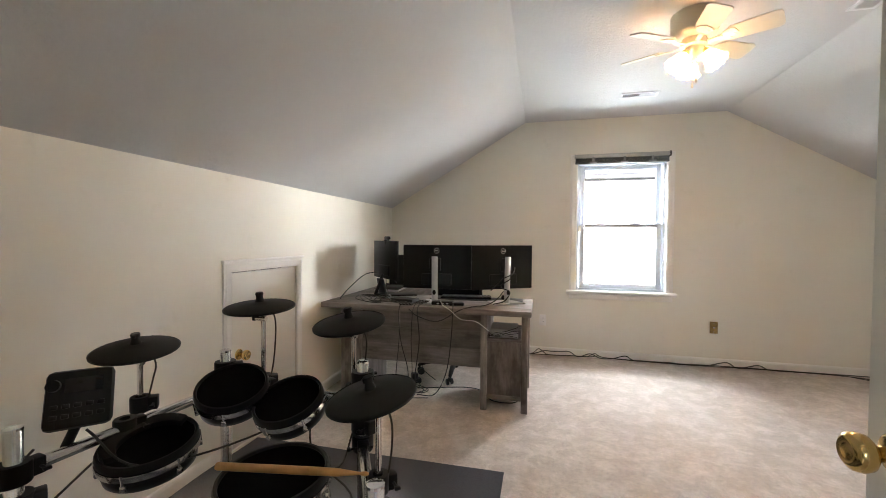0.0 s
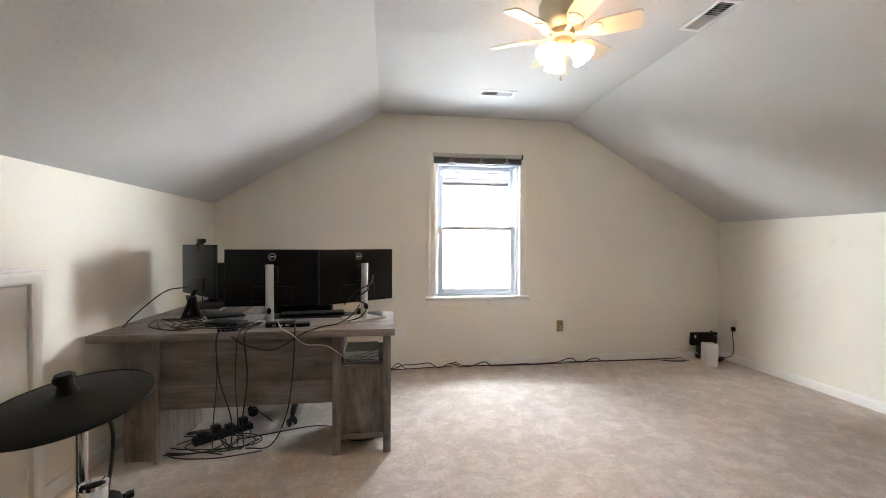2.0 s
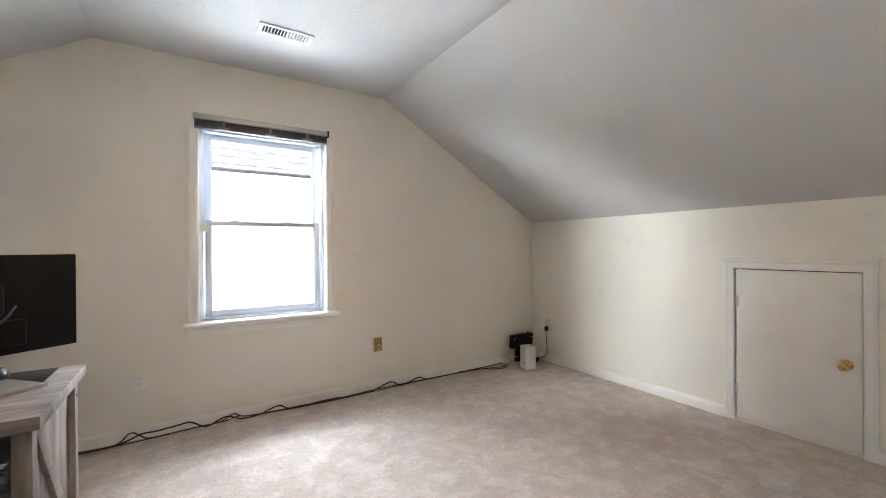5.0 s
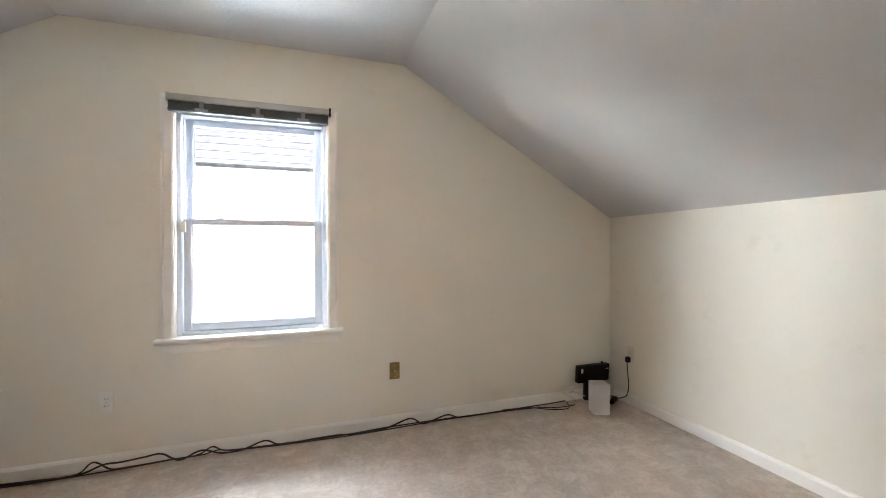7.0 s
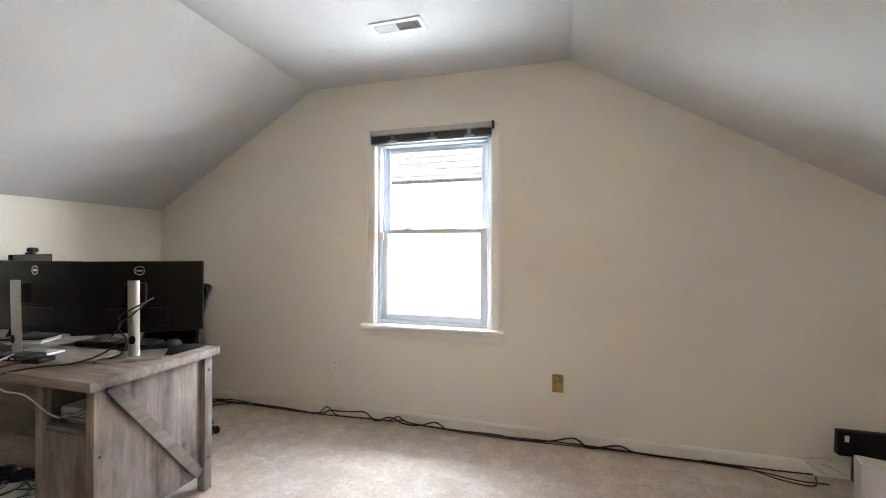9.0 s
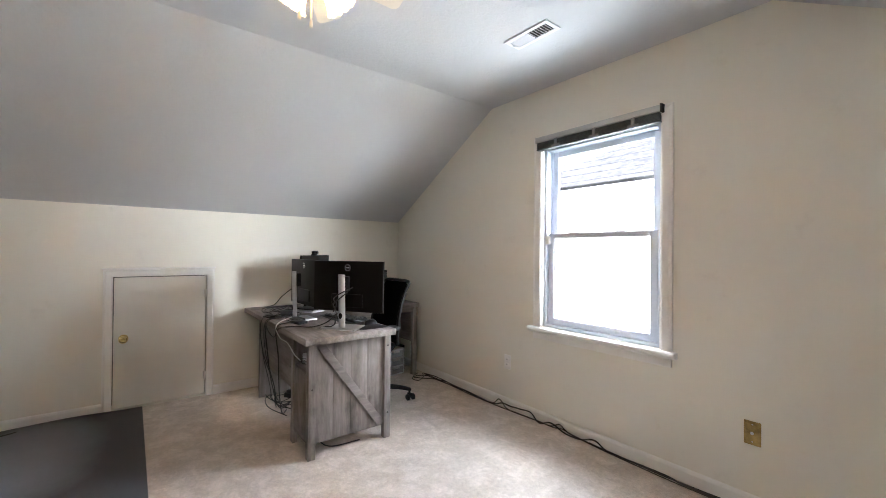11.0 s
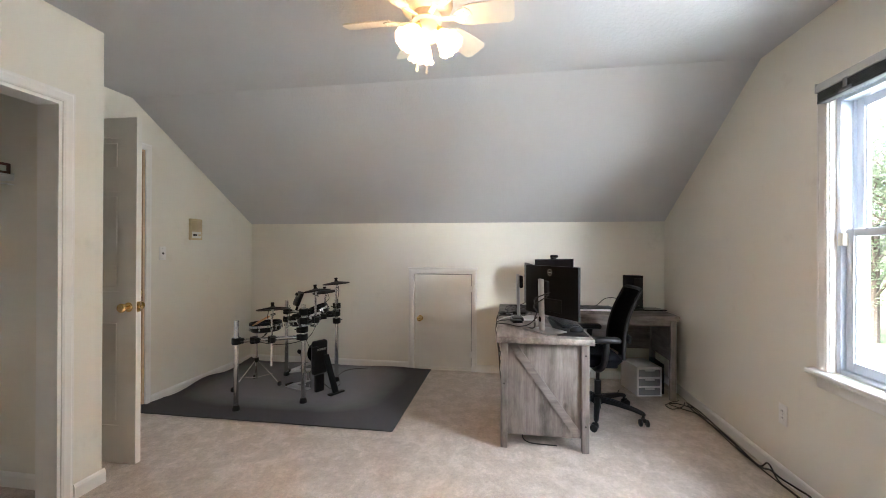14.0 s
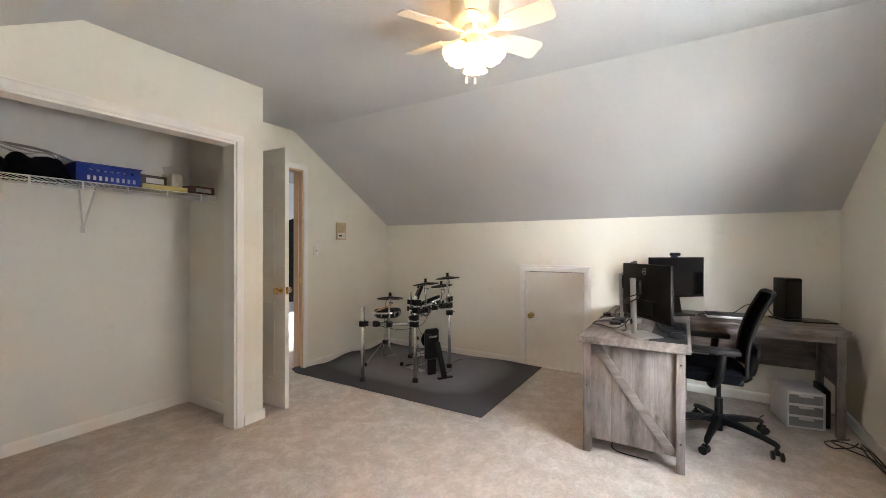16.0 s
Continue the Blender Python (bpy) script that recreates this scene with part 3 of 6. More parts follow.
# ---- outside ----
SIDING = surface("white_siding", (0.80, 0.79, 0.76), 0.05, 2, 0.5, 0.05, 40)
SHINGLE = surface("grey_shingles", (0.050, 0.050, 0.053), 0.5, 9, 0.9, 0.6, 60, 0.0, 0.04)
LAWN = surface("lawn", (0.10, 0.13, 0.05), 0.4, 1.5, 0.95, 0.6, 30)
BARK = surface("bark", (0.12, 0.09, 0.07), 0.35, 8, 0.95, 0.8, 30)


def leaf_skin():
    """Thin leaves that let half of the light through."""
    m, t, p = nodes_of("leaves")
    big = noise_node(t, 1.2, 4)
    c = ramp_node(t, big.outputs[0], [(0.3, (0.13, 0.155, 0.09)), (0.7, (0.20, 0.225, 0.14))])
    thin = t.nodes.new("ShaderNodeBsdfTranslucent")
    both = t.nodes.new("ShaderNodeMixShader")
    both.inputs[0].default_value = 0.6
    link(t, c.outputs[0], p.inputs["Base Color"])
    link(t, c.outputs[0], thin.inputs[0])
    link(t, p.outputs[0], both.inputs[1])
    link(t, thin.outputs[0], both.inputs[2])
    link(t, both.outputs[0], t.nodes["Material Output"].inputs[0])
    p.inputs["Roughness"].default_value = 0.6
    return m


LEAF = leaf_skin()
GZ = -3.1
bm = bmesh.new()
bmesh.ops.create_grid(bm, x_segments=40, y_segments=40, size=400)
bmesh.ops.translate(bm, vec=(0, 0, GZ), verts=bm.verts)
structure("ground", bm, LAWN, "mown lawn outside, far below the window")

HX, HY, EZ = -1.95, 8.35, 2.22
house = thing("neighbour_house", pose(HX, HY, GZ), "white sided neighbouring house with a grey shingle roof, beyond the window", "house")
eave = EZ - GZ
wallbm = box((0, 0.02, 0), (13, 9, eave - 0.1))
body = part("wall", wallbm, SIDING, house, "white lapped siding")
for k in range(44):
    z = 0.02 + k * 0.118
    if z > eave - 0.2:
        break
    bm = bmesh.new()
    v = [bm.verts.new(c) for c in ((-0.012, 0.018, z + 0.118), (13, 0.018, z + 0.118), (13, 0.018, z), (-0.012, 0.018, z), (-0.012, 0.004, z + 0.118), (13, 0.004, z + 0.118), (13, -0.012, z), (-0.012, -0.012, z))]
    for q in ((0, 1, 2, 3), (4, 7, 6, 5), (3, 2, 6, 7), (0, 4, 5, 1), (0, 3, 7, 4), (1, 5, 6, 2)):
        bm.faces.new([v[i] for i in q])
    part("siding_board", bm, SIDING, body, smooth=0)
part("corner_board", box((-0.05, -0.03, 0), (0.07, 0.10, eave - 0.12), 0.006), SIDING, house, "white corner board")
part("fascia", box((-0.32, -0.42, eave - 0.14), (13.3, -0.39, eave + 0.03), 0.004), SIDING, house, "white fascia board")
part("soffit", box((-0.32, -0.39, eave - 0.13), (13.3, 0.03, eave - 0.11)), SIDING, house)
gut = ring_moulding([(0, 0), (0.0, 0.08), (0.08, 0.11), (0.09, 0.10), (0.02, 0.07), (0.012, 0.0)], [(Vector((-0.33, -0.42, eave - 0.06)), Vector((0, 0, 1)), Vector((0, -1, 0))),
                    (Vector((13.3, -0.42, eave - 0.06)), Vector((0, 0, 1)), Vector((0, -1, 0)))])
part("gutter", gut, SIDING, house, "white gutter")
pitch = pose(0, -0.46, eave, 32, 0, 0) @ pose(0, 0.46, -eave)
HIP = 0.85      # run of the hip for each metre up the slope


def roof_strip(y0, y1, z0, z1, x0=-0.37, x1=13.41):
    """A strip across the hipped slope, its left end cut along the hip."""
    bm = bmesh.new()
    xa, xb = x0 + (y0 + 0.47) * HIP, x0 + (y1 + 0.47) * HIP
    v = [bm.verts.new(c) for z in (z0, z1) for c in ((xa, y0, z), (x1, y0, z), (x1, y1, z), (xb, y1, z))]
    for q in ((3, 2, 1, 0), (4, 5, 6, 7), (0, 1, 5, 4), (1, 2, 6, 5), (2, 3, 7, 6), (3, 0, 4, 7)):
        bm.faces.new([v[n] for n in q])
    bm.transform(pitch)
    return bm


roof = part("roof", roof_strip(-0.46, 6.4, eave + 0.03, eave + 0.09), SHINGLE, house, "grey hipped shingle roof")
for k in range(44):
    y = -0.47 + k * 0.15
    part("shingle_course", roof_strip(y, y + 0.145, eave + 0.088, eave + 0.106 + 0.004 * (k % 2)), SHINGLE, roof, smooth=0)
end = bmesh.new()
a, b, c = (pitch @ Vector(p) for p in ((-0.37, -0.46, eave + 0.09), (-0.37 + 6.86 * HIP, 6.4, eave + 0.09), (-0.37, 13.2, eave + 0.09)))
c.z = a.z
f = end.faces.new([end.verts.new(p) for p in (a, c, b)])
r = bmesh.ops.extrude_face_region(end, geom=[f])
bmesh.ops.translate(end, vec=(0, 0, -0.06), verts=[g for g in r["geom"] if isinstance(g, bmesh.types.BMVert)])
part("hip_end", end, SHINGLE, roof, smooth=0)


def tree(x, y, h, spread, seed):
    """A tapered trunk with limbs and a crown of many separate leaf clusters."""
    rng = random.Random(seed)
    t = thing("tree", pose(x, y, GZ, 0, 0, rng.uniform(0, 360)), "leafy green tree beyond the neighbouring house", "tree", "trees outside")
    bm = rod((0, 0, -0.2), (0.1, 0.05, h * 0.5), 0.20, 10, None, 0, 0.12)
    tips = []
    for k in range(11):
        a, z = rng.uniform(0, 6.28), h * rng.uniform(0.05, 0.55)
        d = Vector((math.cos(a), math.sin(a), rng.uniform(0.5, 1.4))).normalized() * rng.uniform(0.5, 1.0) * spread
        e = Vector((0.05, 0, z)) + d
        rod((0.05, 0, z), e, 0.07, 7, bm, 0, 0.02)
        tips.append(e)
        for j in range(2):
            q = e + Vector((rng.gauss(0, 1), rng.gauss(0, 1), rng.uniform(0, 1))) * 0.8
            rod(e - d * 0.3, q, 0.03, 5, bm, 0, 0.01)
            tips.append(q)
    part("trunk", bm, BARK, t, "grey-brown trunk and limbs")
    verts, faces = [], []
    for k in range(11000):
        c = rng.choice(tips) + Vector((rng.gauss(0, 1), rng.gauss(0, 1), rng.gauss(0, 0.8))) * spread * 0.24
        u = Vector((rng.gauss(0, 1), rng.gauss(0, 1), rng.gauss(0, 1))).normalized() * rng.uniform(0.05, 0.10)
        w = u.orthogonal().normalized() * rng.uniform(0.03, 0.06)
        n = len(verts)
        verts += [c - u, c + w, c + u, c - w]
        faces.append((n, n + 1, n + 2, n + 3))
    me = bpy.data.meshes.new("crown")
    me.from_pydata([tuple(v) for v in verts], [], faces)
    me.materials.append(LEAF)
    ob = new("crown", me)
    ob.parent = t
    tagged(ob, "loose crown of small green leaves", kind="stuff")


tree(-15.5, 20.0, 11.5, 4.2, 1)
tree(-12.5, 23.0, 13.0, 4.6, 2)
tree(-21.0, 26.0, 13.5, 5.0, 3)
tree(-19.5, 21.0, 10.5, 4.0, 4)

# ---- ceiling fan with lights ----
CREAM_METAL = surface("cream_enamel", (0.72, 0.68, 0.58), 0.06, 8, 0.35, 0.03)
BLADE = surface("white_washed_blade", (0.76, 0.71, 0.60), 0.08, 6, 0.5, 0.06, 60)
SHADE = glow("lit_frosted_glass", (1.0, 0.60, 0.25), 0.55)
BULB = glow("lit_bulb", (1.0, 0.48, 0.17), 68)
fan = thing("ceiling_fan", pose(1.238, 2.908, ZC), "cream six-blade ceiling fan with three lit frosted bell shades", "ceiling fan")
part("housing", lathe([(0, 0), (0.118, 0), (0.120, -0.02), (0.117, -0.03), (0.117, -0.10), (0.108, -0.122), (0.075, -0.135), (0, -0.135)], 36), CREAM_METAL, fan, "cream motor housing hugging the ceiling", 50)
hubm = lathe([(0, -0.135), (0.062, -0.135), (0.066, -0.15), (0.066, -0.172), (0.05, -0.18), (0.05, -0.19), (0.056, -0.20), (0.056, -0.235), (0.044, -0.252), (0.02, -0.258), (0, -0.258)], 30)
part("switch_cup", hubm, CREAM_METAL, fan, "cream switch housing", 50)
for k in range(6):
    m = pose(0, 0, -0.158, 0, 0, 28 + 60 * k) @ pose(0, 0, 0, -18, 0, 0)
    bm = bmesh.new()
    outline = [(0.165, -0.045), (0.20, -0.052), (0.365, -0.058), (0.382, -0.050), (0.388, -0.035), (0.388, 0.035), (0.382, 0.050), (0.365, 0.058), (0.20, 0.052), (0.165, 0.045)]
    f = bm.faces.new([bm.verts.new((x, y, 0)) for x, y in outline])
    r = bmesh.ops.extrude_face_region(bm, geom=[f])
    bmesh.ops.translate(bm, vec=(0, 0, 0.006), verts=[g for g in r["geom"] if isinstance(g, bmesh.types.BMVert)])
    bm.transform(m)
    b = part("blade", bm, BLADE, fan, "pale washed wood blade")
    bm = box((0.055, -0.012, -0.010), (0.135, 0.012, -0.003), 0.003)
    bm2 = bmesh.new()
    prof = [(0.125, -0.014), (0.15, -0.036), (0.175, -0.042), (0.195, -0.030), (0.205, 0.0), (0.195, 0.030), (0.175, 0.042), (0.15, 0.036), (0.125, 0.014)]
    f = bm2.faces.new([bm2.verts.new((x, y, -0.006)) for x, y in prof])
    r = bmesh.ops.extrude_face_region(bm2, geom=[f])
    bmesh.ops.translate(bm2, vec=(0, 0, 0.005), verts=[g for g in r["geom"] if isinstance(g, bmesh.types.BMVert)])
    join(bm, bm2)
    for x, y in ((0.168, 0.022), (0.168, -0.022), (0.19, 0.0)):
        lathe([(0, -0.009), (0.005, -0.008), (0.005, -0.005), (0, -0.005)], 8, bm, Matrix.Translation((x, y, 0)))
    bm.transform(m)
    part("blade_iron", bm, CREAM_METAL, b, "cream blade bracket")
for k in range(3):
    a = 85 + 120 * k
    arm = pose(0, 0, -0.198, 0, 0, a)
    bm = hose([arm @ Vector(p) for p in ((0.03, 0, 0.0), (0.042, 0, 0.008), (0.050, 0, -0.002), (0.056, 0, -0.014))], 0.009, None, 10)
    sm = pose(0, 0, -0.198, 0, 0, a) @ pose(0.050, 0, -0.010, 0, -36, 0) @ Matrix.Scale(0.92, 4)
    lathe([(0, 0.002), (0.020, 0.0), (0.024, -0.008), (0.024, -0.024), (0, -0.024)], 20, bm, sm)
    arm_ob = part("lamp_arm", bm, BRASS, fan, "brass lamp arm and socket")
    seg = 36
    bm = bmesh.new()
    rings = []
    prof = [(0.022, -0.020), (0.026, -0.028), (0.036, -0.042), (0.045, -0.062), (0.051, -0.085), (0.058, -0.104), (0.066, -0.118)]
    for i, (r0, z) in enumerate(prof):
        ripple = max(0, (i - 2) / 4) * 0.09
        rings.append([bm.verts.new((r0 * (1 + ripple * 0.5 * math.cos(12 * 2 * math.pi * q / seg)) * math.cos(2 * math.pi * q / seg),
                                    r0 * (1 + ripple * 0.5 * math.cos(12 * 2 * math.pi * q / seg)) * math.sin(2 * math.pi * q / seg),
                                    z + (0.006 * math.cos(12 * 2 * math.pi * q / seg) if i == len(prof) - 1 else 0))) for q in range(seg)])
    for p, q in zip(rings, rings[1:]):
        for j in range(seg):
            bm.faces.new((p[j], p[(j + 1) % seg], q[(j + 1) % seg], q[j]))
    bmesh.ops.solidify(bm, geom=bm.faces[:], thickness=0.002)
    bm.transform(sm)
    part("bulb", lathe([(0, -0.030), (0.012, -0.032), (0.021, -0.055), (0.019, -0.072), (0.010, -0.081), (0, -0.083)], 16, None, sm), BULB, arm_ob, "lit bulb inside the shade", 60)
    part("shade", bm, SHADE, fan, "lit frosted glass bell shade with a scalloped rim", 60)
for x, y, z in ((-0.005, 0.0, -0.372), (0.0, -0.045, -0.360)):
    bm = rod((x, y, -0.25), (x, y, z), 0.0012, 6)
    p = part("pull_chain", bm, BRASS, fan, "thin brass pull chain")
    part("pull_bead", lathe([(0, 0.004), (0.004, 0), (0.007, -0.02), (0.0055, -0.03), (0, -0.032)], 12, None, Matrix.Translation((x, y, z))), BLADE, p, "pale wooden pull")


# ---- vents, plates, outlets ----
def vent(cx, cy, lx, ly, turn):
    v = thing("ceiling_vent", pose(cx, cy, ZC, 0, 0, turn), "white louvred ceiling register set into the ceiling", "vent", "ceiling registers")
    bm = slab(rect(-lx / 2, -ly / 2, lx / 2, ly / 2), [rect(-lx / 2 + 0.022, -ly / 2 + 0.022, lx / 2 - 0.022, ly / 2 - 0.022)], lambda a, b: (a, b, -0.001), (0, 0, -0.007))
    part("frame", bm, WHITE_PLASTIC, v, "white metal frame")
    part("backing", box((-lx / 2 + 0.02, -ly / 2 + 0.02, -0.0015), (lx / 2 - 0.02, ly / 2 - 0.02, -0.0005)), DARK_GAP, v, "dark duct behind the louvres")
    along = lx > ly
    n = 14
    span = (lx if along else ly) - 0.05
    for k in range(n):
        c = -span / 2 + span * (k + 0.5) / n
        tilt = -52 if k < n / 2 else 52
        half = (ly if along else lx) / 2 - 0.024
        bm = box((-0.0075, -half, -0.0006), (0.0075, half, 0.0006), 0, None, 2, pose(c, 0, -0.0065, 0, tilt, 0))
        if not along:
            bm.transform(pose(0, 0, 0, 0, 0, 90))
        part("slat", bm, WHITE_PLASTIC, v)
    part("damper_lever", box((lx / 2 - 0.018, -0.006, -0.014), (lx / 2 - 0.012, 0.006, -0.007), 0.001), WHITE_PLASTIC, v)


vent(1.228, 4.160, 0.30, 0.125, 180)
vent(2.075, 2.885, 0.13, 0.30, 0)


def plate(name, m, label, category, material, kind):
    """A wall plate; local x along the wall, y out of it, z up."""
    p = thing(name, m, label, category)
    part("cover", box((-0.035, 0.0, -0.058), (0.035, 0.005, 0.058), 0.003), material, p, "", 40)
    if kind == "outlet":
        for z in (-0.02, 0.02):
            f = part("socket", lathe([(0, 0), (0.0165, 0), (0.0155, 0.0035), (0, 0.0035)], 20, None, pose(0, 0.0045, z, -90, 0, 0) @ Matrix.Diagonal((1, 0.85, 1, 1))), material, p)
            for x in (-0.006, 0.006):
                part("slot", box((x - 0.0012, 0.0078, z - 0.002), (x + 0.0012, 0.0086, z + 0.006)), DARK_GAP, f)
    elif kind == "switch":
        part("toggle", box((-0.005, 0.004, -0.012), (0.005, 0.013, 0.004), 0.002, None, 2, pose(0, 0, 0, 18, 0, 0)), DARK_GAP, p, "dark toggle")
    elif kind == "coax":
        part("jack", lathe([(0, 0), (0.007, 0), (0.007, 0.004), (0.0045, 0.005), (0.0045, 0.012), (0, 0.012)], 14, None, pose(0, 0.005, 0.0, -90, 0, 0)), STEEL, p, "threaded coaxial jack")
    for z in ((0,) if kind == "outlet" else (-0.042, 0.042)):
        part("screw", lathe([(0, 0), (0.0035, 0), (0.002, 0.0015), (0, 0.0015)], 10, None, pose(0, 0.005, z, -90, 0, 0)), STEEL, p)
    return p


PLATE = surface("cream_plate_plastic", (0.87, 0.862, 0.82), 0.05, 8, 0.4, 0.03)
OLD_BRASS = surface("tarnished_brass_plate", (0.42, 0.30, 0.12), 0.45, 30, 0.38, 0.1, 60, 0.8)
plate("wall_outlet", pose(0.458, YW, 0.365, 0, 0, 180), "white duplex outlet low on the cream wall", "outlet", PLATE, "outlet")
plate("cable_plate", pose(2.086, YW, 0.378, 0, 0, 180), "worn brass coaxial wall plate below the window", "wall plate", OLD_BRASS, "coax")
plate("wall_outlet", pose(XR, 4.60, 0.39, 0, 0, 90), "white duplex outlet with a black plug in the corner", "outlet", IVORY, "outlet")
plate("light_switch", pose(-0.038, YB, 1.255, 0, 0, 0), "white light switch on the wall beside the doorway", "switch", PLATE, "switch")
ivory_old = surface("yellowed_plastic", (0.62, 0.50, 0.30), 0.15, 9, 0.5, 0.05)
inter = thing("intercom", pose(-0.40, YB, 1.478), "yellowed plastic intercom panel on the wall beside the doorway", "intercom")
part("case", box((-0.075, 0, -0.10), (0.075, 0.022, 0.10), 0.006), ivory_old, inter, "", 40)
for k in range(9):
    part("grille_bar", box((-0.055, 0.0215, -0.005 + k * 0.0095), (0.055, 0.0235, -0.001 + k * 0.0095)), surface("grille_tan", (0.50, 0.39, 0.22), 0.1, 9, 0.5, 0.0) if k == 0 else bpy.data.materials["grille_tan"], inter)
part("button_panel", box((-0.058, 0.0215, -0.082), (0.058, 0.0245, -0.022), 0.002), IVORY, inter, "pale control panel")
part("button", box((-0.045, 0.024, -0.062), (-0.018, 0.029, -0.045), 0.002), ivory_old, inter)
part("button", box((0.002, 0.024, -0.062), (0.045, 0.029, -0.045), 0.002), DARK_GAP, inter)

# ---- grey drum mat ----
bm = bmesh.new()
bmesh.ops.create_grid(bm, x_segments=64, y_segments=84, size=1.0)
MX0, MX1, MY0, MY1 = XL + 0.022, 0.250, YB + 0.02, 2.474
for v in bm.verts:
    a, b = (v.co.x + 1) / 2, (v.co.y + 1) / 2
    x, y = MX0 + a * (MX1 - MX0), MY0 + b * (MY1 - MY0)
    y -= 0.05 * a * (1 - b) * (1 if a > 0.8 else 0)
    rim = max(0.0, 1 - b / 0.03) * (0.5 + 0.5 * math.sin(x * 9)) * 0.035 + max(0.0, 1 - a / 0.025) * (0.5 + 0.5 * math.sin(y * 7)) * 0.012
    v.co = Vector((x, y, 0.010 + 0.002 * noise.noise((x * 4, y * 4, 3)) + rim))
bmesh.ops.solidify(bm, geom=bm.faces[:], thickness=0.007)
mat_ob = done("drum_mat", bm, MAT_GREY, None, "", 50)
tagged(mat_ob, "dark grey fabric drum mat lying on the carpet", "mat")

# ---- L-shaped desk ----
DT, TH = 0.73, 0.040
desk = thing("desk", pose(0, 0, 0), "weathered grey oak L-shaped farmhouse desk with a braced end panel", "desk")
part("desktop", box((-1.245, 3.203, DT - TH), (0.368, 3.818, DT), 0.003), WOOD_X, desk, "weathered grey oak top")
part("desktop", box((-1.245, 3.8195, DT - TH), (-0.69, 4.735, DT), 0.003), WOOD_Y, desk, "weathered grey oak top of the return")
LZ = DT - TH
for x0, y0, x1, y1 in ((0.300, 3.232, 0.345, 3.277), (0.300, 3.745, 0.345, 3.790), (0.012, 3.232, 0.057, 3.262), (-0.742, 4.665, -0.697, 4.710), (-1.235, 4.665, -1.19, 4.710)):
    part("leg", box((x0, y0, 0), (x1, y1, LZ), 0.002), WOOD_Z, desk)
# end panel made of upright planks, and its diagonal brace
for k in range(4):
    y0 = 3.277 + k * 0.117
    part("plank", box((0.306, y0 + 0.0004, 0.085), (0.322, y0 + 0.1166, LZ), 0.0008), WOOD_Z, desk)
a, b = Vector((0.330, 3.302, LZ - 0.006)), Vector((0.330, 3.725, 0.105))
d = (b - a)
ang = math.degrees(math.atan2(-d.z, d.y))
bm = box((-0.0075, 0.0, -0.024), (0.0075, d.length, 0.024), 0.0015)
bm.transform(Matrix.Translation(a) @ pose(0, 0, 0, -ang, 0, 0))
part("brace", bm, WOOD_Y, desk, "diagonal oak brace")
for y, z in ((3.254, 0.42), (3.768, 0.17), (3.768, 0.62)):
    part("bolt_cap", lathe([(0, 0), (0.006, 0), (0.005, 0.0015), (0, 0.002)], 12, None, pose(0.345, y, z, 0, 90, 0)), DARK_GAP, desk)
# cabinet under the end: open shelf above a door
part("cabinet_side", box((0.030, 3.262, 0.10), (0.046, 3.760, LZ), 0.001), WOOD_Z, desk)
part("cabinet_back", box((0.046, 3.744, 0.10), (0.300, 3.757, LZ - 0.17)), WOOD_Z, desk)
part("shelf", box((0.046, 3.244, 0.502), (0.305, 3.742, 0.518), 0.001), WOOD_X, desk)
part("cabinet_bottom", box((0.046, 3.25, 0.105), (0.305, 3.742, 0.121), 0.001), WOOD_X, desk)
part("cabinet_door", box((0.060, 3.238, 0.118), (0.298, 3.254, 0.500), 0.002), WOOD_Z, desk, "plain oak cabinet door")
part("rail", box((0.057, 3.240, 0.085), (0.300, 3.258, 0.117), 0.001), WOOD_X, desk)
# modesty panel in three boards, corner support
for z0, z1 in ((0.285, 0.418), (0.4185, 0.553), (0.5535, LZ)):
    part("modesty_board", box((-0.93, 3.296, z0), (0.028, 3.312, z1), 0.001), WOOD_X, desk)
part("support_panel", box((-0.946, 3.262, 0), (-0.931, 3.80, LZ), 0.001), WOOD_Z, desk)
part("support_panel", box((-1.12, 3.30, 0), (-0.947, 3.316, LZ), 0.001), WOOD_Z, desk)
part("back_panel", box((-1.22, 3.85, 0.33), (-1.205, 4.665, LZ), 0.001), WOOD_Y, desk)
part("end_panel", box((-1.19, 4.682, 0.33), (-0.742, 4.696, LZ), 0.001), WOOD_X, desk)
part("apron", box((-0.725, 3.82, 0.64), (-0.712, 4.665, LZ), 0.001), WOOD_Y, desk)

# ---- monitors ----
SCREEN = surface("dark_screen", (0.006, 0.006, 0.008), 0.1, 4, 0.12, 0.0)
BACKSHELL = surface("monitor_back", (0.0045, 0.0045, 0.005), 0.2, 4, 0.42, 0.05, 300, 0.0, 0.22)
BADGE = surface("silver_badge", (0.75, 0.75, 0.74), 0.05, 20, 0.25, 0.0, 90, 1.0)


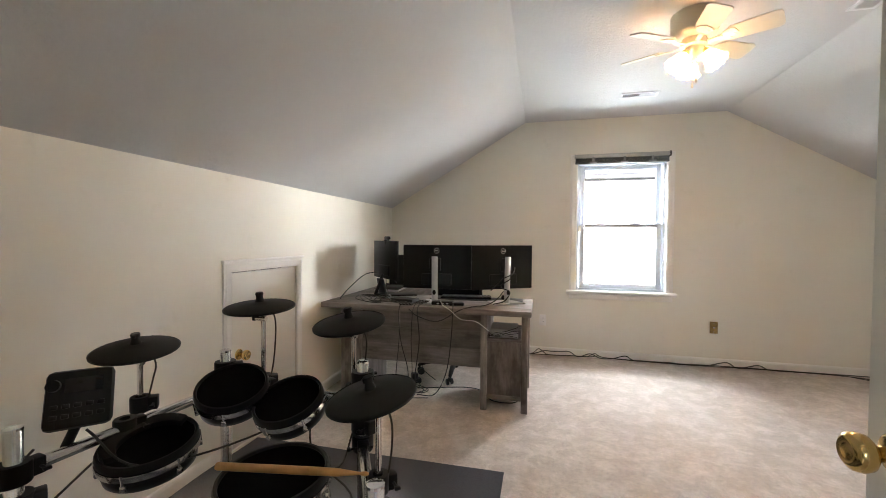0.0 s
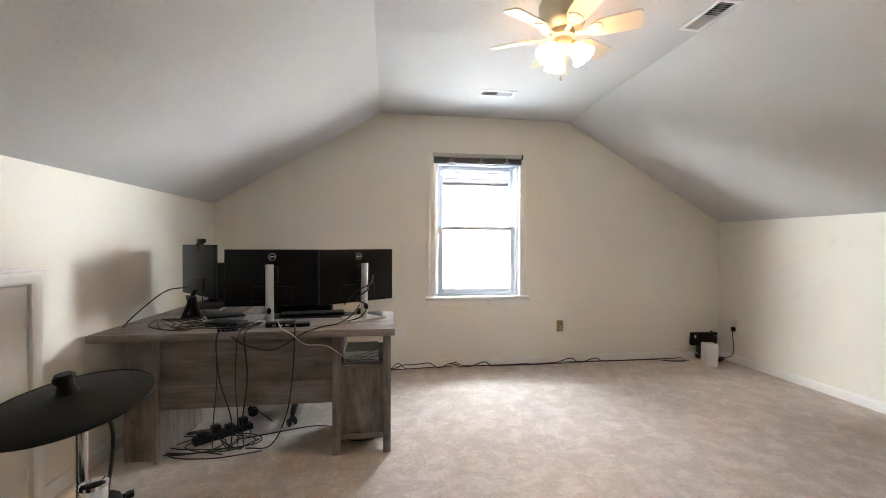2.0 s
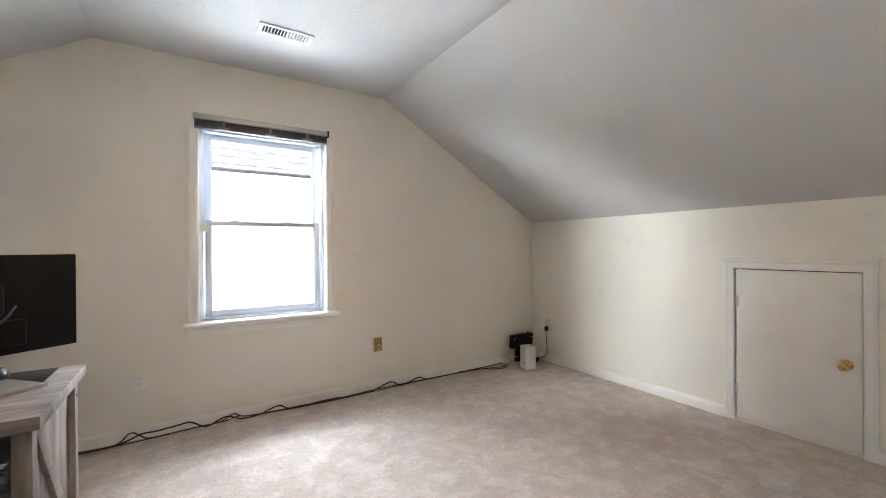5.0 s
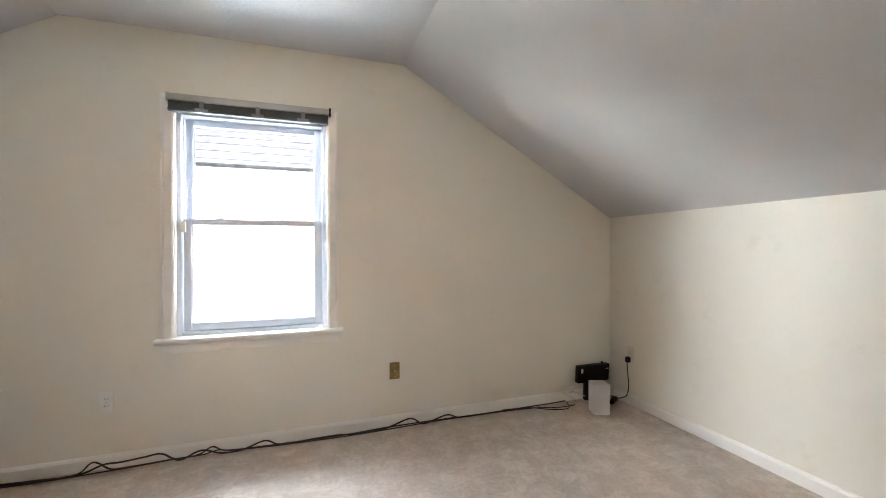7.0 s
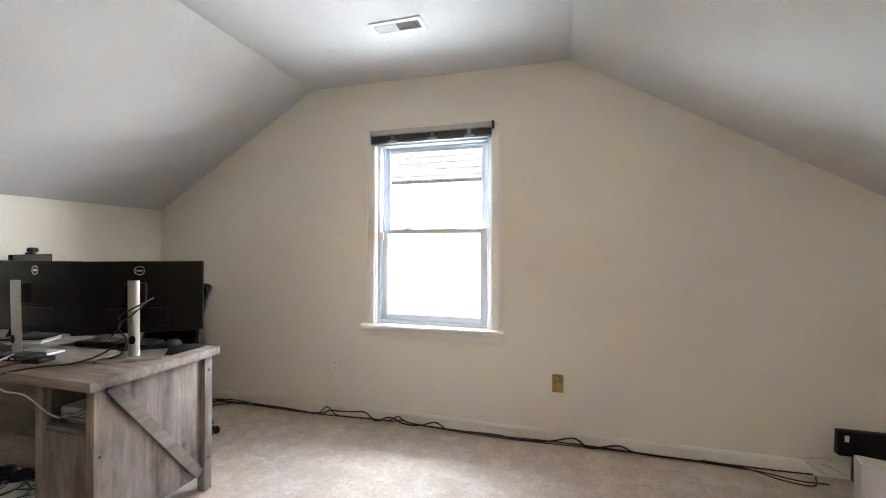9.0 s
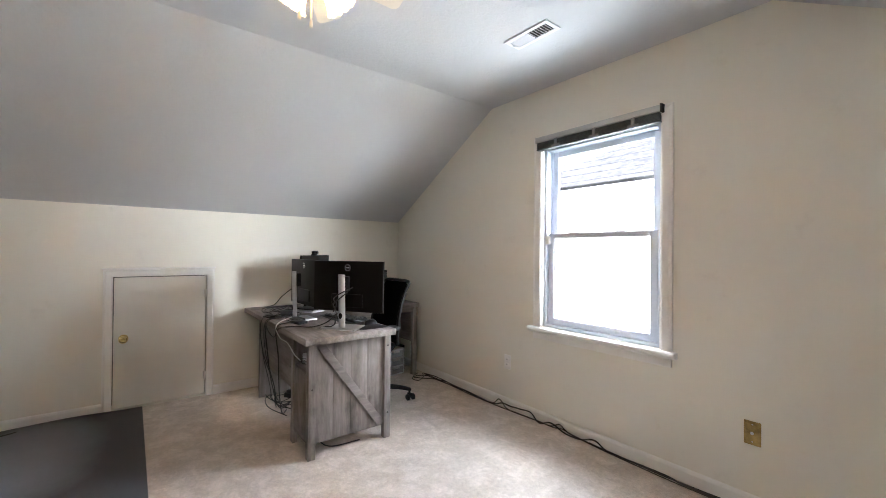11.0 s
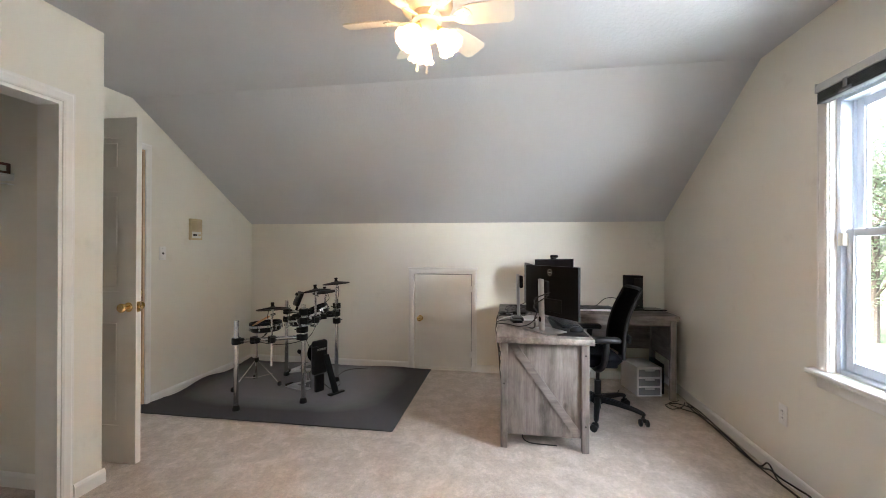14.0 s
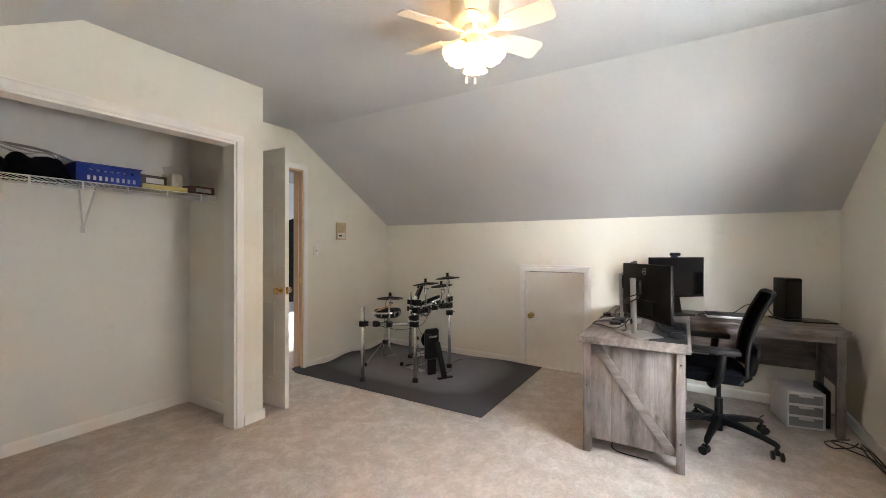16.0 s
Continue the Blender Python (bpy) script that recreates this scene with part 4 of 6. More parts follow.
def monitor(m, w, h, z0, label, stand=True, badge=True):
    """Local x along the screen, +y the side it is looked at from, z up from the desk."""
    o = thing("monitor", m, label, "monitor", "monitors on the desk")
    shell = box((-w / 2, -0.012, z0), (w / 2, 0.004, z0 + h), 0.003)
    box((-0.12, -0.022, z0 + 0.03), (0.12, -0.010, z0 + 0.12), 0.006, shell, 4)
    part("shell", shell, BACKSHELL, o, "dark grey plastic back", 40)
    part("bezel", slab(rect(-w / 2, z0, w / 2, z0 + h), [rect(-w / 2 + 0.008, z0 + 0.018, w / 2 - 0.008, z0 + h - 0.008)], lambda a, b: (a, 0.0045, b), (0, 0.003, 0)), BLACK, o)
    part("screen", box((-w / 2 + 0.007, 0.0042, z0 + 0.017), (w / 2 - 0.007, 0.006, z0 + h - 0.007)), SCREEN, o, "switched-off screen")
    if badge:
        bz = z0 + h - 0.045
        ring = lathe([(0.0185, 0), (0.022, 0), (0.022, 0.0015), (0.0185, 0.0015)], 28, None, pose(0, -0.0125, bz, 90, 0, 0), True)
        bx = box((-0.013, -0.0142, bz - 0.004), (0.013, -0.0125, bz + 0.004), 0.0005)
        part("badge", join(ring, bx), BADGE, o, "round silver badge")
    if stand:
        col = bmesh.new()
        prof = [(-0.024, 0.0), (-0.018, -0.014), (0.0, -0.020), (0.018, -0.014), (0.024, 0.0), (0.018, 0.006), (-0.018, 0.006)]
        rows = [[col.verts.new((x, y - 0.075 - 0.010 * s, 0.012 + s * (z0 + h - 0.10))) for x, y in prof] for s in (0, 0.35, 0.7, 1.0)]
        for p, q in zip(rows, rows[1:]):
            for k in range(len(prof)):
                col.faces.new((p[k], p[(k + 1) % len(prof)], q[(k + 1) % len(prof)], q[k]))
        col.faces.new(rows[0][::-1])
        col.faces.new(rows[-1])
        c = part("stand_column", col, STEEL, o, "silver stand column", 50)
        part("cable_hole", lathe([(0, 0), (0.013, 0), (0.013, 0.002), (0, 0.002)], 20, None, pose(0, -0.0965, 0.09, 90, 0, 0) @ Matrix.Diagonal((1, 1.5, 1, 1))), BACKSHELL, c)
        part("stand_head", box((-0.045, -0.078, z0 + h * 0.42), (0.045, -0.050, z0 + h * 0.42 + 0.10), 0.008), BLACK, o, "black mount")
        base = bmesh.new()
        pts = [(-0.13, -0.135), (0.13, -0.135), (0.10, 0.055), (-0.10, 0.055)]
        f = base.faces.new([base.verts.new((x, y, 0.001)) for x, y in pts])
        r = bmesh.ops.extrude_face_region(base, geom=[f])
        bmesh.ops.translate(base, vec=(0, 0, 0.010), verts=[g for g in r["geom"] if isinstance(g, bmesh.types.BMVert)])
        bmesh.ops.bevel(base, geom=base.edges[:], offset=0.003, segments=2, affect="EDGES")
        part("stand_base", base, STEEL, o, "flat silver base")
    return o


M1 = monitor(pose(0.130, 3.575, DT, 0, 0, 34.6), 0.535, 0.345, 0.108, "dark monitor seen from behind on a silver stand, turned inward")
M2 = monitor(pose(-0.372, 3.452, DT, 0, 0, 2.5), 0.545, 0.345, 0.108, "dark monitor seen from behind on a silver stand")
M3 = monitor(pose(-0.912, 3.725, DT, 0, 0, -46.5), 0.53, 0.335, 0.145, "dark monitor in the corner with a webcam on top", False, False)
st = box((-0.10, -0.06, 0.001), (0.10, 0.09, 0.010), 0.003)
box((-0.07, -0.010, 0.010), (0.07, 0.008, 0.15), 0.004, st, 2, pose(0, -0.02, 0, 12, 0, 0))
part("stand", st, BLACK, M3, "black stand below the corner monitor")
arm = box((-0.02, -0.10, 0.0), (0.02, -0.02, 0.018), 0.005)
box((-0.014, -0.012, 0.0), (0.014, 0.012, 0.20), 0.006, arm, 2, pose(0, -0.10, 0.0, -22, 0, 0))
part("rear_strut", arm, BLACK, M3, "black strut behind the screen")
webcam = thing("webcam", M3.matrix_world @ pose(0.02, 0.0, 0.480), "small black webcam clipped on the corner monitor", "webcam")
part("body", box((-0.047, -0.010, 0.010), (0.047, 0.022, 0.040), 0.012), BLACK, webcam)
part("lens", lathe([(0, 0), (0.010, 0), (0.010, 0.004), (0.007, 0.005), (0, 0.004)], 16, None, pose(0, 0.021, 0.025, -90, 0, 0)), SCREEN, webcam, "glass lens")
part("clip", join(box((-0.02, -0.022, -0.03), (0.02, -0.014, 0.012), 0.003), box((-0.02, -0.022, 0.0005), (0.02, 0.015, 0.011), 0.003)), BLACK, webcam)

# things on the desk
kb = thing("keyboard", pose(-0.18, 3.70, DT + 0.001, 0, 0, 8), "flat black keyboard on a dark desk pad", "keyboard")
part("case", box((-0.21, -0.065, 0.004), (0.21, 0.065, 0.020), 0.005), BLACK, kb)
for r in range(5):
    for c in range(14):
        part("key", box((-0.2 + c * 0.0287, -0.056 + r * 0.0225, 0.0195), (-0.2 + c * 0.0287 + 0.025, -0.056 + r * 0.0225 + 0.019, 0.0245), 0.0), BLACK_SATIN, kb, smooth=0)
pad = done("desk_pad", box((-0.47, 3.60, DT + 0.0005), (0.29, 3.80, DT + 0.0035), 0.001), BLACK, None)
tagged(pad, "thin black desk pad along the edge of the desk", "desk pad")
mouse = done("mouse", lathe([(0, 0.036), (0.014, 0.034), (0.026, 0.022), (0.031, 0.008), (0.030, 0.0), (0, 0)], 20, None, pose(0.135, 3.745, DT + 0.004) @ Matrix.Diagonal((0.95, 1.55, 1, 1))), BLACK_SATIN, None)
tagged(mouse, "black computer mouse on the desk pad", "mouse")


def flat_device(name, x, y, w, d, h, rot, material, label, category, z=DT):
    t = thing(name, pose(x, y, z + 0.001, 0, 0, rot), label, category)
    part("body", box((-w / 2, -d / 2, 0), (w / 2, d / 2, h), min(0.004, h * 0.3)), material, t)
    return t


lap = flat_device("laptop", -1.0, 4.10, 0.24, 0.34, 0.018, 4, STEEL, "closed silver laptop lying on the desk return", "laptop")
part("lid", box((-0.119, -0.169, 0.0185), (0.119, 0.169, 0.0225), 0.001), BACKSHELL, lap, "dark lid")
tab = flat_device("tablet", -1.05, 4.63, 0.15, 0.21, 0.010, 12, BLACK_SATIN, "black tablet lying on the desk return", "tablet")
part("glass", box((-0.070, -0.098, 0.0102), (0.070, 0.098, 0.0112)), SCREEN, tab)
dock = flat_device("docking_station", -0.30, 3.355, 0.085, 0.16, 0.026, 96, BLACK, "small black docking station behind the monitor", "docking station")
for k in range(3):
    part("port", box((-0.0430, -0.05 + k * 0.035, 0.008), (-0.0424, -0.03 + k * 0.035, 0.016)), STEEL, dock)
flat_device("network_switch", -0.62, 3.40, 0.20, 0.11, 0.028, -12, BLACK, "flat black network switch under cables", "network switch")
flat_device("external_drive", -0.19, 3.345, 0.11, 0.075, 0.020, 14, BACKSHELL, "dark external drive beside the monitor stand", "hard drive")
papers = thing("notebook_stack", pose(-0.72, 3.60, DT + 0.001, 0, 0, 28), "small stack of pale notebooks under the corner monitor", "notebooks")
for k in range(3):
    part("notebook", box((-0.11 + 0.01 * k, -0.075, k * 0.011), (0.11 + 0.006 * k, 0.075, k * 0.011 + 0.010), 0.002), (WHITE_PLASTIC, STEEL, BACKSHELL)[k], papers)

tower = thing("mini_computer", pose(-1.085, 4.47, DT + 0.001, 0, 0, 24), "upright black computer case on the desk return", "computer")
part("case", box((-0.075, -0.055, 0.012), (0.075, 0.055, 0.325), 0.006), BACKSHELL, tower)
part("foot_plate", box((-0.105, -0.075, 0), (0.105, 0.075, 0.012), 0.003), BLACK, tower, "wide black foot")
part("front_strip", box((0.075, -0.047, 0.03), (0.077, 0.047, 0.30), 0.0005), BLACK_SATIN, tower)
part("power_button", lathe([(0, 0), (0.005, 0), (0.004, 0.002), (0, 0.002)], 12, None, pose(0.077, 0.0, 0.045, 0, 90, 0)), BADGE, tower)

# paper stack with tangled thin wires on the open shelf
PAPER = surface("white_paper", (0.78, 0.78, 0.76), 0.05, 5, 0.8, 0.05)
stack = thing("paper_stack", pose(0.165, 3.40, 0.519, 0, 0, 3), "stack of white papers with thin wires on the open shelf", "papers")
for k in range(9):
    part("sheet", box((-0.10 + 0.003 * (k % 3), -0.11, k * 0.007), (0.105 - 0.002 * (k % 4), 0.13 - 0.004 * (k % 2), k * 0.007 + 0.0062)), PAPER, stack, smooth=0)
rngw = random.Random(8)
for k in range(4):
    pts = [(0.075 + 0.05 * j + rngw.uniform(-0.01, 0.01), 3.268 + rngw.uniform(-0.008, 0.012), 0.528 + 0.02 * k * (j / 4) + rngw.uniform(0, 0.02)) for j in range(5)]
    tagged(done("thin_wire", hose(pts, 0.0018, None, 6), CABLE, None), "thin dark wire looped over the paper stack", "cable", "wires on the shelf")

# ---- office chair ----
chair = thing("office_chair", pose(-0.325, 3.985, 0, 0, 0, 181), "black mesh-backed office chair on casters, pushed to the desk", "chair")
for k in range(5):
    m = pose(0, 0, 0, 0, 0, 21 + 72 * k) @ Matrix.Diagonal((1.2, 1, 1, 1))
    bm = bmesh.new()
    rows = []
    for x, z, hw, hh in ((0.03, 0.125, 0.028, 0.022), (0.12, 0.120, 0.024, 0.018), (0.22, 0.105, 0.020, 0.014), (0.275, 0.090, 0.018, 0.013), (0.290, 0.082, 0.014, 0.012)):
        rows.append([bm.verts.new((x, y, z + w)) for y, w in ((-hw, -hh), (hw, -hh), (hw * 0.8, hh), (-hw * 0.8, hh))])
    for p, q in zip(rows, rows[1:]):
        for j in range(4):
            bm.faces.new((p[j], p[(j + 1) % 4], q[(j + 1) % 4], q[j]))
    bm.faces.new(rows[0][::-1]), bm.faces.new(rows[-1])
    bmesh.ops.bevel(bm, geom=bm.edges[:], offset=0.005, segments=2, affect="EDGES")
    bm.transform(m)
    leg = part("base_leg", bm, BLACK, chair, "black plastic star leg", 40)
    turn = 40 * k
    cm = m @ pose(0.278, 0, 0, 0, 0, turn)
    cas = rod((0, 0, 0.050), (0, 0, 0.085), 0.008, 10)
    box((-0.026, -0.012, 0.032), (0.016, 0.012, 0.060), 0.006, cas)
    cas.transform(cm)
    c = part("caster", cas, BLACK, leg, "twin-wheel caster")
    for s in (-1, 1):
        bm = lathe([(0, -0.009), (0.020, -0.009), (0.0265, -0.005), (0.0265, 0.005), (0.020, 0.009), (0, 0.009)], 20, None, cm @ pose(-0.012, s * 0.020, 0.0268, 90, 0, 0))
        part("wheel", bm, BLACK_SATIN, leg)
part("hub", lathe([(0, 0.09), (0.040, 0.09), (0.046, 0.105), (0.044, 0.145), (0.032, 0.16), (0, 0.16)], 24), BLACK, chair)
part("gas_lift", join(rod((0, 0, 0.05), (0, 0, 0.27), 0.025, 18), rod((0, 0, 0.27), (0, 0, 0.40), 0.014, 14)), BLACK_SATIN, chair)
part("mechanism", join(box((-0.09, -0.13, 0.385), (0.09, 0.15, 0.425), 0.012), rod((0.08, 0.03, 0.405), (0.23, 0.05, 0.405), 0.007, 10)), BLACK, chair)
seat = bmesh.new()
bmesh.ops.create_grid(seat, x_segments=16, y_segments=16, size=1.0)
for v in seat.verts:
    x, y = v.co.x, v.co.y
    r = max(abs(x), abs(y))
    k = 1 - 0.12 * (abs(x) * abs(y)) ** 2
    v.co = Vector((x * 0.245 * k, y * 0.24 * k - 0.0, 0.505 - 0.045 * max(0, y) ** 3 + 0.012 * (x * x) - 0.03 * max(0, r - 0.8) / 0.2))
ext = bmesh.ops.extrude_face_region(seat, geom=seat.faces[:])
for g in ext["geom"]:
    if isinstance(g, bmesh.types.BMVert):
        g.co = Vector((g.co.x * 0.86, g.co.y * 0.86, 0.425))
seat.transform(Matrix.Translation((0, 0.09, 0)))
part("seat", seat, FABRIC, chair, "padded black fabric seat", 50)
# back: curved frame and mesh panel behind (local -y is the back)
def back_curve(s):
    return -0.125 - 0.085 * s - 0.045 * s * s + 0.03 * math.sin(s * 3.1), 0.49 + 0.50 * s
back = bmesh.new()
rows = []
for i in range(13):
    s = i / 12
    y, z = back_curve(s)
    hw = 0.225 * (1 - 0.16 * s) * (1 - 0.5 * max(0, s - 0.92) / 0.08 * 0.25)
    rows.append([back.verts.new((hw * u, y - 0.035 * (1 - u * u), z)) for u in [j / 6 - 1 for j in range(13)]])
for p, q in zip(rows, rows[1:]):
    for j in range(12):
        back.faces.new((p[j], p[j + 1], q[j + 1], q[j]))
bmesh.ops.solidify(back, geom=back.faces[:], thickness=0.022)
part("backrest", back, FABRIC, chair, "black mesh backrest", 50)
loop = []
for s in [i / 10 for i in range(11)]:
    y, z = back_curve(s)
    loop.append((-0.228 * (1 - 0.16 * s), y - 0.004, z))
top = [(0.19 * u, back_curve(1.0)[0] - 0.03 * (1 - u * u), back_curve(1.0)[1] + 0.012) for u in (-0.7, -0.3, 0.3, 0.7)]
loop = loop + top + [(-x, y, z) for x, y, z in loop[::-1]]
part("back_frame", hose(loop, 0.013, None, 9, 3), BLACK, chair, "black plastic frame of the backrest", 60)
spine = hose([(0, 0.05, 0.41), (0, -0.09, 0.405), (0, -0.165, 0.44), (0, -0.195, 0.56), (0, -0.20, 0.66)], 0.026, None, 10)
part("spine", spine, BLACK, chair, "black back support", 60)
lum = box((-0.15, -0.012, -0.03), (0.15, 0.012, 0.03), 0.01)
lum.transform(pose(0, -0.198, 0.62, 8, 0, 0))
part("lumbar_pad", lum, BLACK_SATIN, chair, "lumbar support")
for s in (-1, 1):
    bm = hose([(s * 0.12, 0.06, 0.41), (s * 0.24, 0.05, 0.42), (s * 0.275, 0.02, 0.48), (s * 0.275, 0.0, 0.63)], 0.024, None, 10)
    a = part("arm_post", bm, BLACK, chair, "black armrest post", 60)
    part("arm_pad", box((s * 0.275 - 0.045, -0.09, 0.625), (s * 0.275 + 0.045, 0.17, 0.662), 0.014), BLACK, a, "padded armrest")

# ---- drawer unit under the return ----
CLEARP = surface("cloudy_plastic", (0.30, 0.31, 0.33), 0.08, 6, 0.3, 0.03)
drawers = thing("plastic_drawers", pose(-0.955, 4.50, 0, 0, 0, 10) @ Matrix.Diagonal((0.9, 0.84, 0.9, 1)), "small white-framed plastic unit with three clear drawers under the desk", "drawer unit")
part("frame", join(join(box((-0.17, -0.13, 0.0), (0.17, -0.122, 0.275), 0.002), box((-0.17, 0.122, 0), (0.17, 0.13, 0.275), 0.002)),
                   join(box((-0.17, -0.13, 0.275), (0.175, 0.13, 0.287), 0.003), box((-0.17, -0.122, 0), (-0.162, 0.122, 0.275)))), WHITE_PLASTIC, drawers, "white plastic frame")
for k in range(3):
    z = 0.008 + k * 0.090
    part("rail", box((-0.16, -0.121, z - 0.006), (0.171, 0.121, z), 0.001), WHITE_PLASTIC, drawers)
    dr = join(box((0.158, -0.117, z + 0.002), (0.172, 0.117, z + 0.080), 0.004), box((-0.15, -0.117, z + 0.002), (0.157, 0.117, z + 0.066), 0.004))
    d = part("drawer", dr, CLEARP, drawers, "cloudy clear drawer")
    part("handle", box((0.172, -0.050, z + 0.060), (0.190, 0.050, z + 0.074), 0.004), WHITE_PLASTIC, d)
front = slab(rect(-0.130, 0.0, 0.130, 0.287), [rect(-0.116, 0.012 + k * 0.090, 0.116, 0.084 + k * 0.090) for k in range(3)], lambda a, b: (0.1725, a, b), (0.006, 0, 0))
part("front_frame", front, WHITE_PLASTIC, drawers, "white plastic frame round the drawer fronts")
ups = thing("power_supply", pose(-0.99, 4.655, 0), "dark upright power unit between the drawers and the desk leg", "power unit")
part("case", box((-0.15, -0.02, 0.0), (0.12, 0.02, 0.27), 0.005), BACKSHELL, ups)
part("vent_strip", box((0.12, -0.012, 0.03), (0.1215, 0.012, 0.24)), BLACK_SATIN, ups)

# ---- closet shelf and what lies on it ----
WIRE = surface("white_coated_wire", (0.80, 0.80, 0.79), 0.03, 9, 0.4, 0.0)
SY0, SY1, SZ, SX0, SX1 = YCB + 0.004, 0.615, 1.690, XCI + 0.004, XCE - 0.004
shelf = thing("wire_shelf", pose(0, 0, 0), "white coated wire closet shelf on the closet wall", "shelf")
bm = bmesh.new()
n = 96
for k in range(n):
    x = SX0 + 0.006 + (SX1 - SX0 - 0.012) * k / (n - 1)
    rod((x, SY0, SZ), (x, SY1, SZ), 0.0018, 5, bm)
tagged(part("wire_deck", bm, WIRE, shelf, "close-set deck wires"), kind="stuff")
for y, z in ((SY0 + 0.004, SZ - 0.003), (SY0 + 0.2, SZ - 0.003), (SY1, SZ), (SY1, SZ - 0.052)):
    part("rail_wire", rod((SX0, y, z), (SX1, y, z), 0.0034, 8), WIRE, shelf)
for k in range(8):
    x = SX0 + 0.11 + k * 0.235
    part("lip_tie", box((x - 0.005, SY1 - 0.003, SZ - 0.054), (x + 0.005, SY1 + 0.003, SZ + 0.002), 0.001), WIRE, shelf)
for x in (1.90, 2.70):
    part("brace", join(join(rod((x, SY0, 1.405), (x + 0.05, SY1 - 0.005, SZ - 0.012), 0.006, 8), rod((x, SY0 + 0.004, 1.405), (x + 0.02, SY0 + 0.004, SZ - 0.005), 0.006, 8)), box((x - 0.012, SY0 - 0.003, 1.385), (x + 0.012, SY0 + 0.003, 1.43), 0.001)), STEEL, shelf, "angled steel brace")
part("end_bracket", box((SX0 - 0.003, SY0 + 0.02, SZ - 0.03), (SX0 + 0.004, SY1, SZ + 0.01), 0.001), WIRE, shelf)

BLUE = surface("blue_plastic", (0.006, 0.028, 0.24), 0.1, 5, 0.5, 0.03, 120.0, 0.0, 0.15)
basket = thing("blue_basket", pose(1.868, 0.46, SZ + 0.003, 0, 0, -2), "blue slotted plastic basket on the wire shelf", "basket")
bw, bd, bh = 0.335, 0.26, 0.115
slots = [rect(-bw / 2 + 0.028 + k * 0.030, 0.018, -bw / 2 + 0.044 + k * 0.030, 0.046) for k in range(9)]
slots += [rect(-bw / 2 + 0.04 + k * 0.036, 0.075, -bw / 2 + 0.06 + k * 0.036, 0.086) for k in range(7)]
for y, nm in ((bd / 2, "front"), (-bd / 2, "back")):
    part("slotted_side", slab(rect(-bw / 2, 0, bw / 2, bh), slots, lambda a, b, y=y: (a, y, b), (0, -0.003, 0)), BLUE, basket, smooth=0)
for s in (-1, 1):
    part("end_side", box((s * bw / 2 - 0.0015, -bd / 2 + 0.003, 0), (s * bw / 2 + 0.0015, bd / 2 - 0.003, bh)), BLUE, basket)
part("bottom", box((-bw / 2 + 0.002, -bd / 2 + 0.003, 0.001), (bw / 2 - 0.002, bd / 2 - 0.003, 0.004)), BLUE, basket)
rim = slab(rect(-bw / 2 - 0.008, -bd / 2 - 0.008, bw / 2 + 0.008, bd / 2 + 0.008), [rect(-bw / 2 + 0.003, -bd / 2 + 0.004, bw / 2 - 0.003, bd / 2 - 0.004)], lambda a, b: (a, b, bh), (0, 0, 0.006))
part("rim", rim, BLUE, basket)


cloth = bmesh.new()
bmesh.ops.create_grid(cloth, x_segments=20, y_segments=14, size=1.0)
for v in cloth.verts:
    u, w = v.co.x, v.co.y
    v.co = Vector((1.868 + u * 0.158, 0.46 + w * 0.120, SZ + 0.088 - 0.012 * max(abs(u), abs(w)) ** 6 + 0.010 * noise.noise((u * 3, w * 3, 5))))
low = bmesh.ops.extrude_face_region(cloth, geom=cloth.faces[:])
for g in low["geom"]:
    if isinstance(g, bmesh.types.BMVert):
        g.co.z = SZ + 0.008
tagged(done("folded_cloth", cloth, surface("white_cloth", (0.78, 0.79, 0.82), 0.1, 14, 0.9, 0.3, 200), None, "", 60), "white folded cloth filling the blue basket", "cloth")


def carton(name, x0, x1, y0, y1, z0, h, material, label, category, stripe=None, rot=0):
    t = thing(name, pose((x0 + x1) / 2, (y0 + y1) / 2, z0, 0, 0, rot), label, category)
    w, d = (x1 - x0) / 2, (y1 - y0) / 2
    part("box", box((-w, -d, 0), (w, d, h), 0.002), material, t)
    if stripe:
        part("label_strip", box((-w * 0.75, d, h * 0.25), (w * 0.6, d + 0.001, h * 0.75)), stripe, t, "plain pale label")
    return t


YELLOW = surface("yellow_card", (0.48, 0.38, 0.13), 0.1, 6, 0.6, 0.05)
MAROON = surface("dark_red_card", (0.085, 0.022, 0.020), 0.15, 6, 0.4, 0.03)
TAN = surface("grey_print", (0.45, 0.42, 0.38), 0.2, 20, 0.6, 0.0)
DKCARD = surface("dark_card", (0.045, 0.035, 0.032), 0.15, 6, 0.5, 0.03)
carton("yellow_folder", 1.40, 1.685, 0.33, 0.60, SZ + 0.003, 0.034, YELLOW, "yellow padded folder lying on the wire shelf", "folder", None, -3)
carton("dark_box", 1.215, 1.392, 0.36, 0.605, SZ + 0.003, 0.060, MAROON, "dark red flat carton with a pale strip on the shelf", "box", TAN, 4)
carton("brown_box", 1.50, 1.67, 0.34, 0.50, SZ + 0.038, 0.075, DKCARD, "small dark brown carton with a printed label", "box", WHITE_PLASTIC, 2)
carton("pale_carton", 1.405, 1.492, 0.42, 0.52, SZ + 0.038, 0.105, surface("pale_print", (0.66, 0.63, 0.52), 0.3, 25, 0.6, 0.0), "small pale printed carton standing on the folder", "carton", None, 14)
flap = done("open_flap", box((-0.0015, -0.045, 0), (0.0015, 0.045, 0.055), 0, None, 2, pose(1.470, 0.47, SZ + 0.144, 0, 20, 14)), PAPER, None)
tagged(flap, "folded pale card leaflet standing on the carton", "leaflet")
